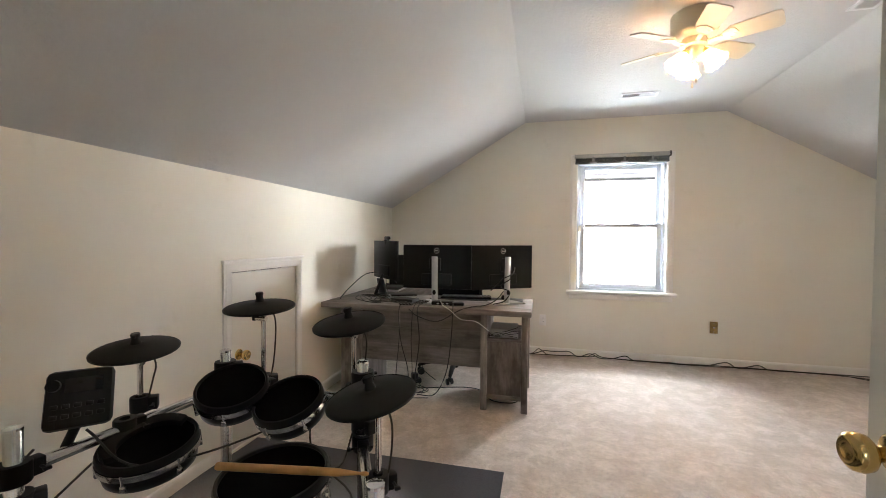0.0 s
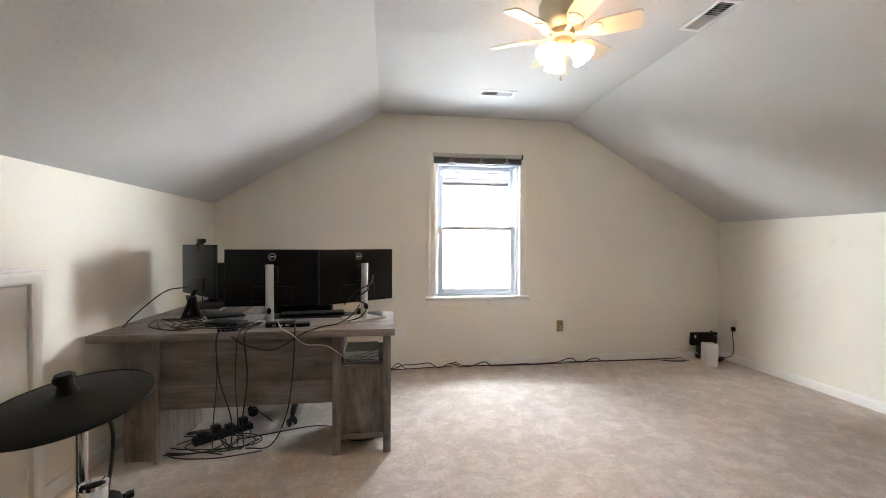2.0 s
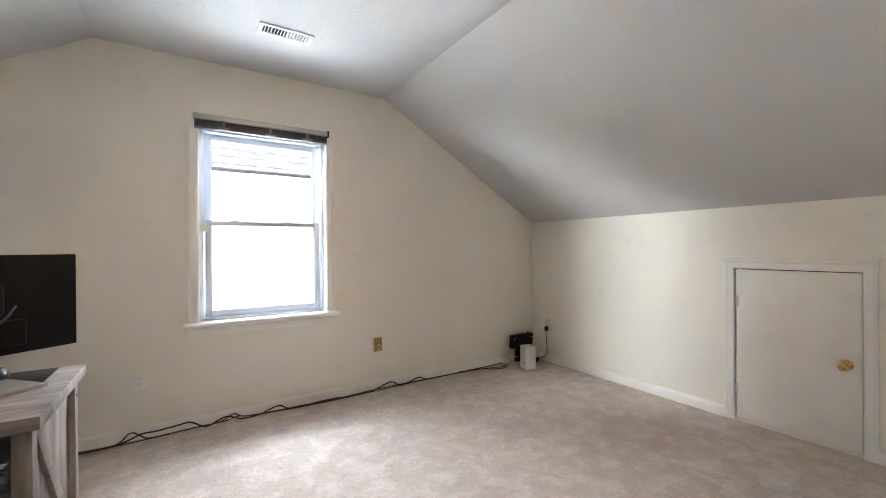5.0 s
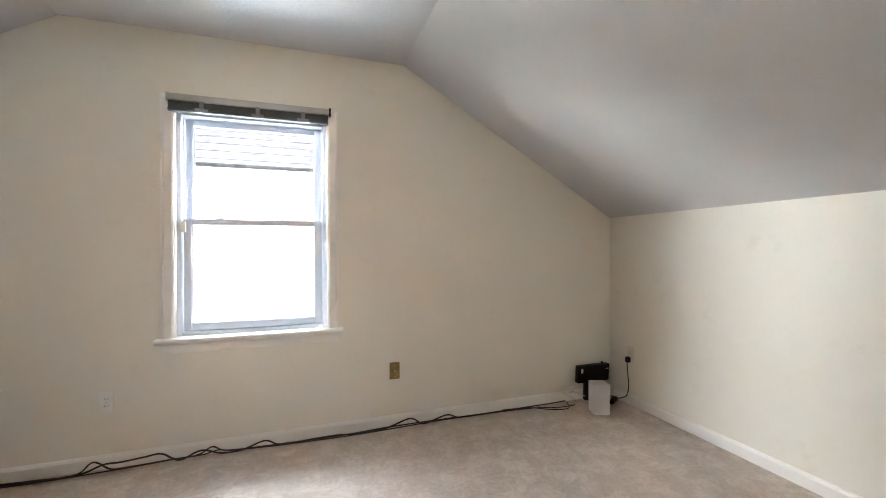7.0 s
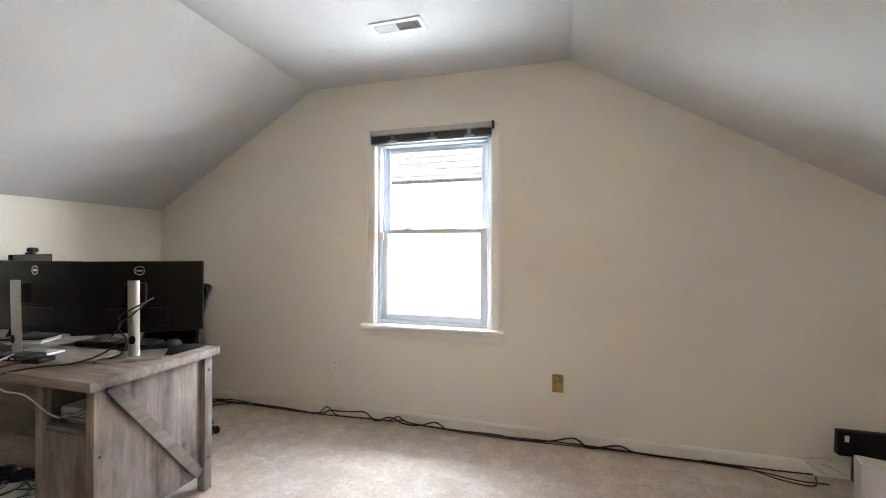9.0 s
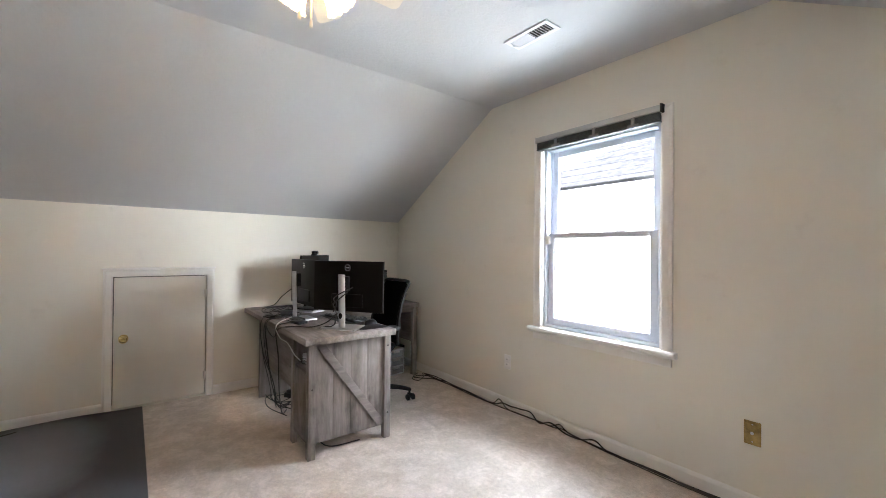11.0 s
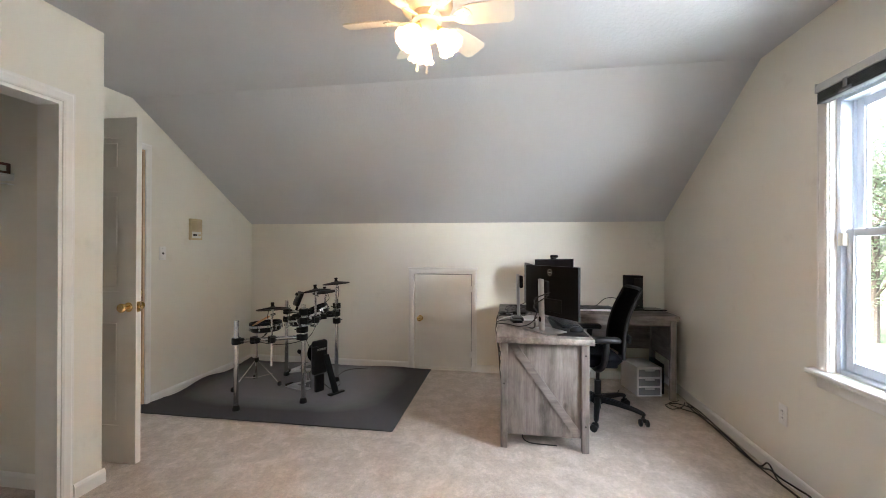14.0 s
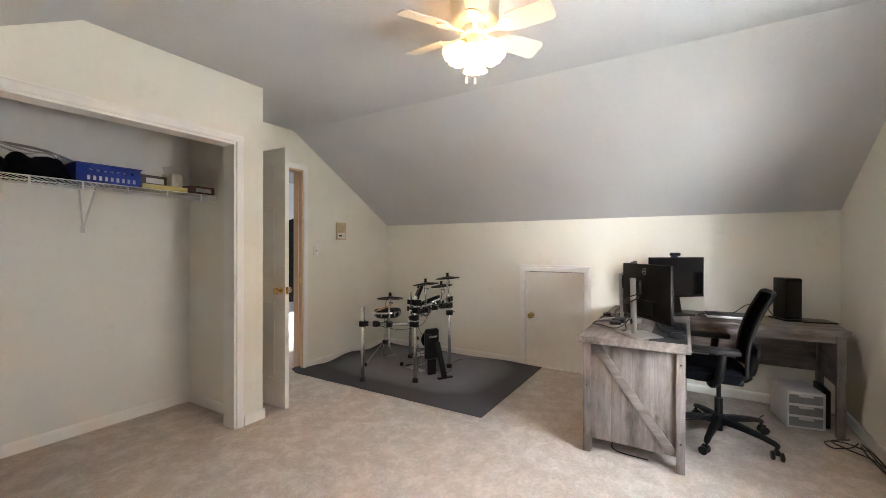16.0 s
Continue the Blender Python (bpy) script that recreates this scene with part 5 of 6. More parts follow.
# heap of dark bags and folded cloth
rngb = random.Random(4)
for i, (x0, x1, h, mt, lab) in enumerate(((2.05, 2.36, 0.16, FABRIC, "soft black laptop bag lying on the wire shelf"), (2.30, 2.72, 0.17, FABRIC, "folded black cloth bag on the wire shelf"), (2.68, 2.98, 0.14, BLACK, "dark crumpled bag on the wire shelf"))):
    bm = bmesh.new()
    bmesh.ops.create_grid(bm, x_segments=18, y_segments=14, size=1.0)
    for v in bm.verts:
        u, w = v.co.x, v.co.y
        e = (1 - abs(u) ** 6) * (1 - abs(w) ** 6)
        v.co = Vector(((x0 + x1) / 2 + u * (x1 - x0) / 2, 0.43 + w * 0.165, SZ + 0.006 + max(0, e) * h * (0.75 + 0.4 * noise.noise((u * 2 + i * 9, w * 2, 1)))))
    bmesh.ops.solidify(bm, geom=bm.faces[:], thickness=0.003)
    tagged(done("bag", bm, mt, None, "", 60), lab, "bag")
for k in range(4):
    y = 0.36 + 0.06 * k
    pts = [(2.05 + 0.02 * k, y, SZ + 0.13), (2.14, y + 0.05, SZ + 0.175 - 0.01 * k), (2.24, y - 0.02, SZ + 0.155), (2.36 + 0.02 * k, y + 0.04, SZ + 0.18)]
    tagged(done("strap", hose(pts, 0.005, None, 7), TAN if k % 2 else WHITE_PLASTIC, None), "pale strap lying over the black bag", "strap", "straps on the bags")
tagged(done("coiled_hose", hose([(2.45, 0.33, SZ + 0.20), (2.30, 0.33, SZ + 0.215), (2.12, 0.34, SZ + 0.20), (1.98, 0.36, SZ + 0.15), (1.93, 0.37, SZ + 0.13)], 0.008, None, 8), surface("grey_tube", (0.25, 0.25, 0.25), 0.1, 9, 0.5, 0.0), None),
       "grey cord draped over the bags on the shelf", "cord")
lid = done("dark_tray", box((1.74, 0.36, SZ + 0.122), (2.02, 0.52, SZ + 0.137), 0.005), BLACK, None)
tagged(lid, "flat black tray lying in the blue basket", "tray")

# ---- hall beyond the doorway ----
HALL = wall_paint("hall_paint", (0.66, 0.70, 0.73))
bm = slab([(-2.5, 0), (XCI, 0), (XCI, 2.45), (-2.5, 2.45)], [rect(-0.5, 1.2, 0.1, 1.8)], xz(-2.3), (0, -T, 0))
structure("wall_hall", bm, HALL, "pale blue-grey hall wall beyond the doorway")
bm = slab([(-2.3, 0), (YB - T, 0), (YB - T, 2.45), (-2.3, 2.45)], [], yz(-2.5), (-T, 0, 0))
slab([(-2.3, 0), (YCB - T, 0), (YCB - T, 2.45), (-2.3, 2.45)], [], yz(XCI), (T, 0, 0), bm)
slab([(-2.5 - T, 0), (XL - 0.001, 0), (XL - 0.001, 2.45), (-2.5 - T, 2.45)], [], xz(YB - T), (0, T, 0), bm)
structure("wall_hall_ends", bm, HALL, "pale blue-grey hall end walls")
structure("ceiling_hall", box((-2.5 - T, -2.3 - T, 2.45), (XCI + T, YCB - T - 0.001, 2.5)), CEIL, "white hall ceiling")
rail = thing("clothes_rail", pose(-1.35, -1.35, 0, 0, 0, 38), "chrome clothes rail hung with dark clothes in the next room", "clothes rail")
part("rod", rod((-0.5, 0, 1.80), (0.5, 0, 1.80), 0.014, 12), CHROME, rail)
for x in (-0.5, 0.5):
    part("post", join(rod((x, 0, 0.02), (x, 0, 1.82), 0.014, 12), rod((x, -0.22, 0.02), (x, 0.22, 0.02), 0.014, 12)), CHROME, rail)
NAVY = surface("navy_cloth", (0.02, 0.025, 0.06), 0.3, 8, 0.9, 0.4, 200)
for k in range(9):
    x = -0.42 + k * 0.105
    g = thing("garment", rail.matrix_world @ pose(x, 0, 1.80), "dark garment hanging from the clothes rail", "garment", "clothes on the rail")
    bm = bmesh.new()
    rows = []
    for i, (w, z) in enumerate(((0.03, -0.05), (0.20, -0.12), (0.21, -0.5), (0.22, -1.15 - 0.08 * (k % 3)))):
        rows.append([bm.verts.new((0.022 * (1 + 0.3 * math.sin(7 * a + k + i)) * math.sin(a), w * math.cos(a), z)) for a in [2 * math.pi * j / 14 for j in range(14)]])
    for p, q in zip(rows, rows[1:]):
        for j in range(14):
            bm.faces.new((p[j], p[(j + 1) % 14], q[(j + 1) % 14], q[j]))
    bm.faces.new(rows[0][::-1]), bm.faces.new(rows[-1])
    part("cloth", bm, (FABRIC, NAVY, BLACK)[k % 3], g, "", 60)
    part("hanger_hook", hose([(0, 0, -0.06), (0, 0.0, -0.02), (0, 0.015, 0.008), (0, 0, 0.019), (0, -0.016, 0.006)], 0.002, None, 6), STEEL, g)
tagged(done("storage_box", box((-1.2, -1.15, 0.0), (-0.75, -0.75, 0.34), 0.01), WHITE_PLASTIC, None), "white storage box on the floor of the next room", "storage box")

# ---- electronic drum kit ----
Z0 = 0.012
ALU = surface("satin_aluminium", (0.72, 0.72, 0.72), 0.05, 10, 0.24, 0.03, 120, 1.0)
kit = thing("drum_kit", Matrix.Diagonal((1, 1, 0.975, 1)), "electronic drum kit with black mesh pads on a chrome rack", "drum kit")
POSTS = {"a": ((0.094, 1.145), 0.740), "b": ((-0.142, 1.592), 0.848), "c": ((-0.715, 1.634), 0.830), "d": ((-0.800, 1.060), 0.790)}
for (x, y), h in POSTS.values():
    p = part("rack_post", rod((x, y, Z0 + 0.012), (x, y, h), 0.0185, 20, None, 0.003), ALU, kit, "bright metal rack post", 50)
    part("rubber_foot", lathe([(0, Z0), (0.030, Z0), (0.030, Z0 + 0.012), (0.024, Z0 + 0.035), (0.019, Z0 + 0.04), (0, Z0 + 0.04)], 18, None, Matrix.Translation((x, y, 0))), BLACK, p, "black rubber foot")
    part("cap", lathe([(0, h - 0.004), (0.0195, h - 0.004), (0.0195, h + 0.002), (0.016, h + 0.004), (0, h + 0.004)], 18, None, Matrix.Translation((x, y, 0))), CHROME, p)


def clamp(p, r=0.030, ang=0):
    r *= 1.18
    bm = lathe([(0.015, -0.026), (r, -0.026), (r + 0.002, -0.02), (r + 0.002, 0.02), (r, 0.026), (0.015, 0.026)], 16, None, None)
    box((r - 0.012, -0.018, -0.022), (r + 0.022, 0.018, 0.022), 0.004, bm)
    rod((r + 0.010, -0.04, 0.0), (r + 0.010, 0.03, 0.0), 0.004, 8, bm)
    box((r + 0.002, -0.052, -0.004), (r + 0.018, -0.04, 0.004), 0.002, bm)
    bm.transform(pose(*p, 0, 0, ang))
    return part("clamp", bm, BLACK, kit, "black plastic rack clamp", 40)


def bar(a, b, r=0.0165):
    (xa, ya, za), (xb, yb, zb) = a, b
    part("rack_bar", rod(a, b, r, 18, None, 0.002), ALU, kit, "bright metal rack bar", 50)
    ang = math.degrees(math.atan2(yb - ya, xb - xa))
    clamp(a, 0.028, ang), clamp(b, 0.028, ang + 180)


def on(k, z):
    return (*POSTS[k][0], z)


bar(on("a", 0.575), on("b", 0.575))
bar(on("b", 0.715), on("c", 0.700))
bar(on("c", 0.690), on("d", 0.680))


for key, z, ang in (("c", 0.765, 20), ("c", 0.615, 200), ("b", 0.640, -30), ("b", 0.790, 120), ("d", 0.600, 60)):
    clamp(on(key, z), 0.030, ang)


def cymbal(x, y, z, tilt, turn, stem, tail=0.05):
    """A rubber cymbal pad on its rod: stem gives the foot of the rod."""
    m = pose(x, y, z - 0.066, 0, 0, turn) @ pose(0, 0, 0, tilt, 0, 0) @ Matrix.Scale(0.95, 4)
    c = part("cymbal", lathe([(0, 0.016), (0.014, 0.016), (0.024, 0.012), (0.05, 0.008), (0.122, -0.004), (0.129, -0.008), (0.130, -0.0105), (0.128, -0.013), (0.12, -0.0125), (0, -0.006)], 44, None, m), RUBBER, kit, "black rubber cymbal pad", 50)
    part("edge_ring", lathe([(0.1285, -0.0045), (0.1315, -0.0065), (0.1315, -0.0125), (0.1285, -0.0135)], 44, None, m, True), BLACK, c)
    part("wing_nut", join(lathe([(0, 0.052), (0.013, 0.052), (0.015, 0.046), (0.0125, 0.032), (0.017, 0.016), (0.019, 0.010), (0, 0.010)], 18, None, m), box((-0.006, -0.017, 0.036), (0.006, 0.017, 0.050), 0.003, None, 2, m)), BLACK, c, "black cymbal nut")
    top = m @ Vector((0, 0, -0.012))
    low = m @ Vector((0, 0, -0.050))
    bm = rod(low, top, 0.006, 10)
    lathe([(0, -0.024), (0.013, -0.022), (0.015, -0.012), (0.010, -0.008), (0, -0.008)], 14, bm, m)
    tl = Vector((low.x + 0.012, low.y, low.z - 0.006))
    rod(tl - Vector((0.03, 0, 0)), tl + Vector((0.012, 0, 0)), 0.010, 12, bm)
    stem = (tl.x, tl.y, stem[2])
    rod((tl.x, tl.y, tl.z), stem, 0.009, 12, bm)
    sv = (Vector(stem) - tl).normalized()
    rod(stem, Vector(stem) + sv * tail, 0.010, 12, bm)
    part("cymbal_arm", bm, CHROME, kit, "chrome cymbal arm", 50)
    part("arm_wing_screw", box((tl.x - 0.048, tl.y - 0.004, tl.z - 0.010), (tl.x - 0.030, tl.y + 0.004, tl.z + 0.010), 0.003), BLACK, kit)
    cl = clamp(stem, 0.024, 40)
    hose_pts = [m @ Vector((0.03, 0.02, -0.012)), m @ Vector((0.045, 0.03, -0.08)), (stem[0] + 0.03, stem[1] + 0.02, stem[2] + 0.08), (stem[0] + 0.02, stem[1], stem[2] - 0.02)]
    part("pad_cable", hose(hose_pts, 0.003, None, 6), CABLE, c, "thin black cable")


cymbal(-0.885, 1.432, 0.952, 7, 30, (-0.872, 1.420, 0.690))
cymbal(-0.600, 1.678, 1.070, 5, 10, (-0.596, 1.664, 0.708))
cymbal(-0.224, 1.657, 1.034, 10, -20, (-0.218, 1.640, 0.714))
cymbal(-0.022, 1.385, 0.898, 12, -50, (-0.012, 1.372, 0.578), 0.22)


def drum(x, y, z, r, h, tilt, turn, mount):
    """A mesh-headed pad: shell, chrome hoop, head, lugs; z is the head's middle."""
    m = pose(x, y, z, 0, 0, turn) @ pose(0, 0, 0, tilt, 0, 0)
    d = part("shell", lathe([(0, -h), (r * 0.8, -h), (r * 0.95, -h + 0.012), (r * 0.97, -h + 0.03), (r * 0.97, -0.012), (0, -0.012)], 44, None, m), BLACK_SATIN, kit, "black drum pad shell", 50)
    part("head", lathe([(0, -0.0025), (r * 0.6, -0.0022), (r * 0.94, 0.0), (r * 0.96, -0.01)], 44, None, m), MESHHEAD, d, "black mesh drum head", 60)
    part("rim", lathe([(r * 0.93, 0.002), (r * 0.95, 0.008), (r * 1.0, 0.008), (r * 1.03, 0.0), (r * 1.03, -0.014), (r * 0.97, -0.016)], 44, None, m, True), BLACK, d, "black rubber rim")
    part("hoop", lathe([(r * 0.985, -0.016), (r * 1.045, -0.016), (r * 1.05, -0.022), (r * 1.045, -0.034), (r * 0.985, -0.036)], 44, None, m, True), CHROME, d, "chrome hoop", 50)
    for k in range(6):
        a = 2 * math.pi * (k + 0.5) / 6
        bm = join(rod((r * 1.03 * math.cos(a), r * 1.03 * math.sin(a), -0.052), (r * 1.03 * math.cos(a), r * 1.03 * math.sin(a), -0.012), 0.004, 8),
                  box((-0.008, -0.007, -0.010), (0.008, 0.007, 0.010), 0.003, None, 2, pose(r * 1.0 * math.cos(a), r * 1.0 * math.sin(a), -0.052, 0, 0, math.degrees(a))))
        bm.transform(m)
        part("lug", bm, CHROME, d)
    foot = m @ Vector((0, 0, -h + 0.005))
    bm = hose([foot, foot + Vector((0, 0, -0.03)), ((foot.x + mount[0]) / 2, (foot.y + mount[1]) / 2, (min(foot.z, mount[2]) - 0.02)), mount], 0.0085, None, 10)
    part("l_rod", bm, CHROME, kit, "chrome mounting rod", 60)
    clamp(mount, 0.024, 70)
    return d


drum(-0.665, 1.290, 0.660, 0.120, 0.085, 9, 20, (-0.766, 1.300, 0.687))
drum(-0.560, 1.490, 0.762, 0.108, 0.085, 22, 25, (-0.560, 1.634, 0.705))
drum(-0.368, 1.515, 0.728, 0.108, 0.085, 22, -8, (-0.400, 1.628, 0.710))
drum(-0.198, 1.212, 0.678, 0.128, 0.080, 4, -20, (0.045, 1.265, 0.577))
# crescent pad laid over the far side of the first drum
cm = pose(-0.665, 1.290, 0.660, 0, 0, 20) @ pose(0, 0, 0, 9, 0, 0)
cres = bmesh.new()
outer = [(0.112 * math.cos(radians(a)), 0.112 * math.sin(radians(a))) for a in range(60, 241, 12)]
inner = [(0.02 + 0.085 * math.cos(radians(a)), -0.014 + 0.085 * math.sin(radians(a))) for a in range(234, 65, -12)]
cf = cres.faces.new([cres.verts.new((x, y, 0.004)) for x, y in outer + inner])
ce = bmesh.ops.extrude_face_region(cres, geom=[cf])
bmesh.ops.translate(cres, vec=(0, 0, 0.016), verts=[g for g in ce["geom"] if isinstance(g, bmesh.types.BMVert)])
cres.transform(cm)
part("crescent_pad", cres, RUBBER, kit, "black rubber crescent pad")
stick = thing("drumstick", pose(-0.32, 1.165, 0.690, 0, 92.2, 13), "pale orange wooden drumstick resting on a drum pad", "drumstick")
part("shaft", lathe([(0, 0.0), (0.008, 0.001), (0.0092, 0.006), (0.0095, 0.24), (0.0088, 0.29), (0.0045, 0.33), (0.0032, 0.343), (0.0048, 0.349), (0.0050, 0.357), (0.003, 0.363), (0, 0.364)], 14), surface("hickory", (0.62, 0.33, 0.12), 0.15, 30, 0.45, 0.1, 60), stick, "", 60)

# sound module
mod = pose(-0.785, 1.195, 0.815, 0, 0, 44) @ pose(0, 0, 0, 68, 0, 0)
bm = box((-0.072, -0.078, -0.018), (0.072, 0.078, 0.018), 0.016)
bm.transform(mod)
md = part("sound_module", bm, BLACK, kit, "black drum sound module", 40)
bm = box((-0.03, 0.015, 0.0175), (0.05, 0.055, 0.0195), 0.001)
bm.transform(mod)
part("display", bm, SCREEN, md)
for k in range(10):
    bm = box((-0.056 + (k % 5) * 0.024, -0.050 + (k // 5) * 0.026, 0.0175), (-0.056 + (k % 5) * 0.024 + 0.016, -0.050 + (k // 5) * 0.026 + 0.012, 0.0205), 0.002)
    bm.transform(mod)
    part("button", bm, BACKSHELL, md)
part("dial", lathe([(0, 0.020), (0.016, 0.020), (0.015, 0.032), (0, 0.033)], 20, None, mod @ Matrix.Translation((-0.052, 0.038, -0.002))), BACKSHELL, md)
part("module_clamp", rod(mod @ Vector((0, -0.05, -0.018)), (-0.795, 1.165, 0.690), 0.012, 12), BLACK, kit)

# kick tower with its pad, pedal and leaning brace
kx, ky = -0.415, 1.600
km = pose(kx, ky, Z0, 0, 0, -28)
bm = box((-0.078, -0.026, 0.16), (0.078, 0.034, 0.475), 0.028, None, 4)
box((-0.045, -0.015, 0.0), (0.045, 0.020, 0.16), 0.008, bm)
bm.transform(km)
kt = part("kick_tower", bm, BLACK_SATIN, kit, "black kick drum tower", 40)
part("kick_pad", lathe([(0, 0), (0.088, 0), (0.094, 0.006), (0.094, 0.024), (0.08, 0.034), (0, 0.036)], 36, None, km @ pose(0, -0.020, 0.36, 90, 0, 0)), MESHHEAD, kt, "round black kick pad")
bm = box((-0.045, 0.0338, 0.385), (0.045, 0.0352, 0.405))
bm.transform(km)
part("badge_bar", bm, BADGE, kt, "plain pale lettering bar")
bm = box((-0.026, -0.014, 0), (0.026, 0.014, 0.36), 0.006)
bm.transform(km @ pose(-0.05, 0.175, 0.004, 24, 0, 0))
part("brace", bm, BACKSHELL, kt, "grey leaning brace")
bm = box((-0.135, 0.150, 0.0), (0.025, 0.195, 0.016), 0.005)
bm.transform(km)
part("brace_foot", bm, BACKSHELL, kt)


def pedal(x, y, turn, beater):
    m = pose(x, y, Z0, 0, 0, turn)
    p = thing("pedal", m, "chrome and black drum foot pedal on the mat", "pedal", "drum pedals")
    part("base_plate", box((-0.042, -0.16, 0), (0.042, 0.09, 0.008), 0.003), STEEL, p, "steel base plate")
    fb = box((-0.036, -0.15, -0.006), (0.036, 0.095, 0.006), 0.004)
    fb.transform(pose(0, 0.0, 0.052, 17, 0, 0))
    part("footboard", fb, STEEL, p, "ribbed metal footboard")
    part("heel_block", box((-0.036, -0.165, 0.006), (0.036, -0.135, 0.026), 0.004), BLACK, p)
    for s in (-1, 1):
        part("upright", rod((s * 0.045, 0.07, 0.0), (s * 0.045, 0.07, 0.16), 0.007, 10), CHROME, p)
    part("axle", rod((-0.05, 0.07, 0.155), (0.05, 0.07, 0.155), 0.006, 10), CHROME, p)
    part("chain", rod((0, 0.075, 0.08), (0, 0.072, 0.155), 0.004, 6), STEEL, p)
    if beater:
        b = part("beater_rod", rod((0, 0.07, 0.155), (0, -0.01, 0.33), 0.004, 8), CHROME, p)
        part("beater", lathe([(0, -0.022), (0.016, -0.020), (0.020, 0.0), (0.016, 0.020), (0, 0.022)], 16, None, pose(0, -0.012, 0.335, 70, 0, 0)), BLACK, b, "black beater")
    return p


pedal(-0.455, 1.40, -20, True)
pedal(-0.98, 1.16, 30, False)

# low tripod stand under the snare pad
tri = thing("tripod_stand", pose(-0.465, 0.95, Z0), "low chrome tripod stand with rubber feet on the mat", "stand")
part("column", join(rod((0, 0, 0.06), (0, 0, 0.40), 0.011, 12), rod((0, 0, 0.40), (0, 0, 0.56), 0.008, 12)), CHROME, tri, "chrome column")
part("collar", lathe([(0.009, -0.02), (0.020, -0.02), (0.020, 0.02), (0.009, 0.02)], 14, None, Matrix.Translation((0, 0, 0.24)), True), BLACK, tri)
for k, a in enumerate((-28, 98, 217)):
    c, s = math.cos(radians(a)), math.sin(radians(a))
    bm = join(rod((0.012 * c, 0.012 * s, 0.235), (0.215 * c, 0.215 * s, 0.022), 0.0045, 8), rod((0.012 * c, 0.012 * s, 0.075), (0.15 * c, 0.15 * s, 0.112), 0.004, 8))
    l = part("leg", bm, CHROME, tri, "chrome tripod leg")
    part("rubber_foot", lathe([(0, -0.022), (0.017, -0.020), (0.020, -0.004), (0.016, 0.014), (0, 0.018)], 14, None, Matrix.Translation((0.218 * c, 0.218 * s, 0.0225))), BLACK, l, "black rubber foot")

# cables about the kit
for pts in ([(-0.35, 1.62, 0.66), (-0.30, 1.55, 0.52), (-0.10, 1.42, 0.50), (0.0, 1.20, 0.545)],
            [(-0.80, 1.10, 0.70), (-0.86, 1.00, 0.56), (-0.82, 1.05, 0.50), (-0.80, 1.25, 0.60)],
            [(-0.70, 1.15, 0.74), (-0.60, 1.22, 0.62), (-0.45, 1.50, 0.60), (-0.40, 1.62, 0.66)],
            [(-0.41, 1.63, 0.10), (-0.45, 1.70, 0.03), (-0.60, 1.72, 0.022), (-0.85, 1.60, 0.020), (-1.05, 1.62, 0.020), (-1.15, 1.80, 0.020)],
            [(-0.17, 1.58, 0.60), (-0.23, 1.60, 0.46), (-0.36, 1.62, 0.42), (-0.40, 1.61, 0.30)]):
    tagged(done("drum_cable", hose(pts, 0.0032, None, 6), CABLE, None), "thin black cable hanging from the drum rack", "cable", "drum cables")

# ---- cables of the desk and the floor ----
def cord(name, pts, r, material, label, group=""):
    return tagged(done(name, hose(pts, r, None, 7), material, None), label, "cable", group)


xs = [-0.66, -0.45, -0.2, 0.01, 0.15, 0.34, 0.42, 0.50, 0.60, 0.77, 0.91, 0.985, 1.06, 1.28, 1.44, 1.72, 2.02, 2.34, 2.73, 3.10, 3.30, 3.44]
zs = [0.01, 0.02, 0.01, 0.014, 0.012, 0.010, 0.065, 0.012, 0.008, 0.010, 0.012, 0.048, 0.016, 0.012, 0.014, 0.010, 0.012, 0.012, 0.016, 0.014, 0.010, 0.012]
cord("floor_cable", [(x, YW - 0.045 - 0.012 * math.sin(x * 5), z) for x, z in zip(xs, zs)], 0.0042, CABLE, "long black cable lying along the baseboard", "cables along the wall")
cord("floor_cable", [(x + 0.03, YW - 0.055 - 0.015 * math.sin(x * 4 + 1) - (0.05 if x > 3.2 else 0), 0.008 + 0.4 * (z if 0.7 < x < 1.2 else 0)) for x, z in zip(xs, zs)], 0.0036, surface("brown_cable", (0.035, 0.022, 0.016), 0.2, 9, 0.5, 0.0), "brown cable lying along the baseboard", "cables along the wall")
rngl = random.Random(33)
loops = []
x = -0.60
while x < 3.30:
    hump = rngl.random() < 0.30
    loops.append((x, YW - 0.040 - rngl.uniform(0.0, 0.035), 0.052 if hump else 0.007 + rngl.uniform(0, 0.006)))
    x += rngl.uniform(0.07, 0.11) if hump else rngl.uniform(0.10, 0.22)
cord("floor_cable", loops, 0.0050, CABLE, "loosely looped black cable lying along the baseboard", "cables along the wall")
cord("floor_cable", [(3.44, 4.76, 0.01), (3.38, 4.66, 0.009), (3.25, 4.68, 0.009), (3.10, 4.76, 0.012), (2.9, 4.79, 0.01)], 0.0036, CABLE, "black cable loop near the router", "cables along the wall")
rngc = random.Random(21)
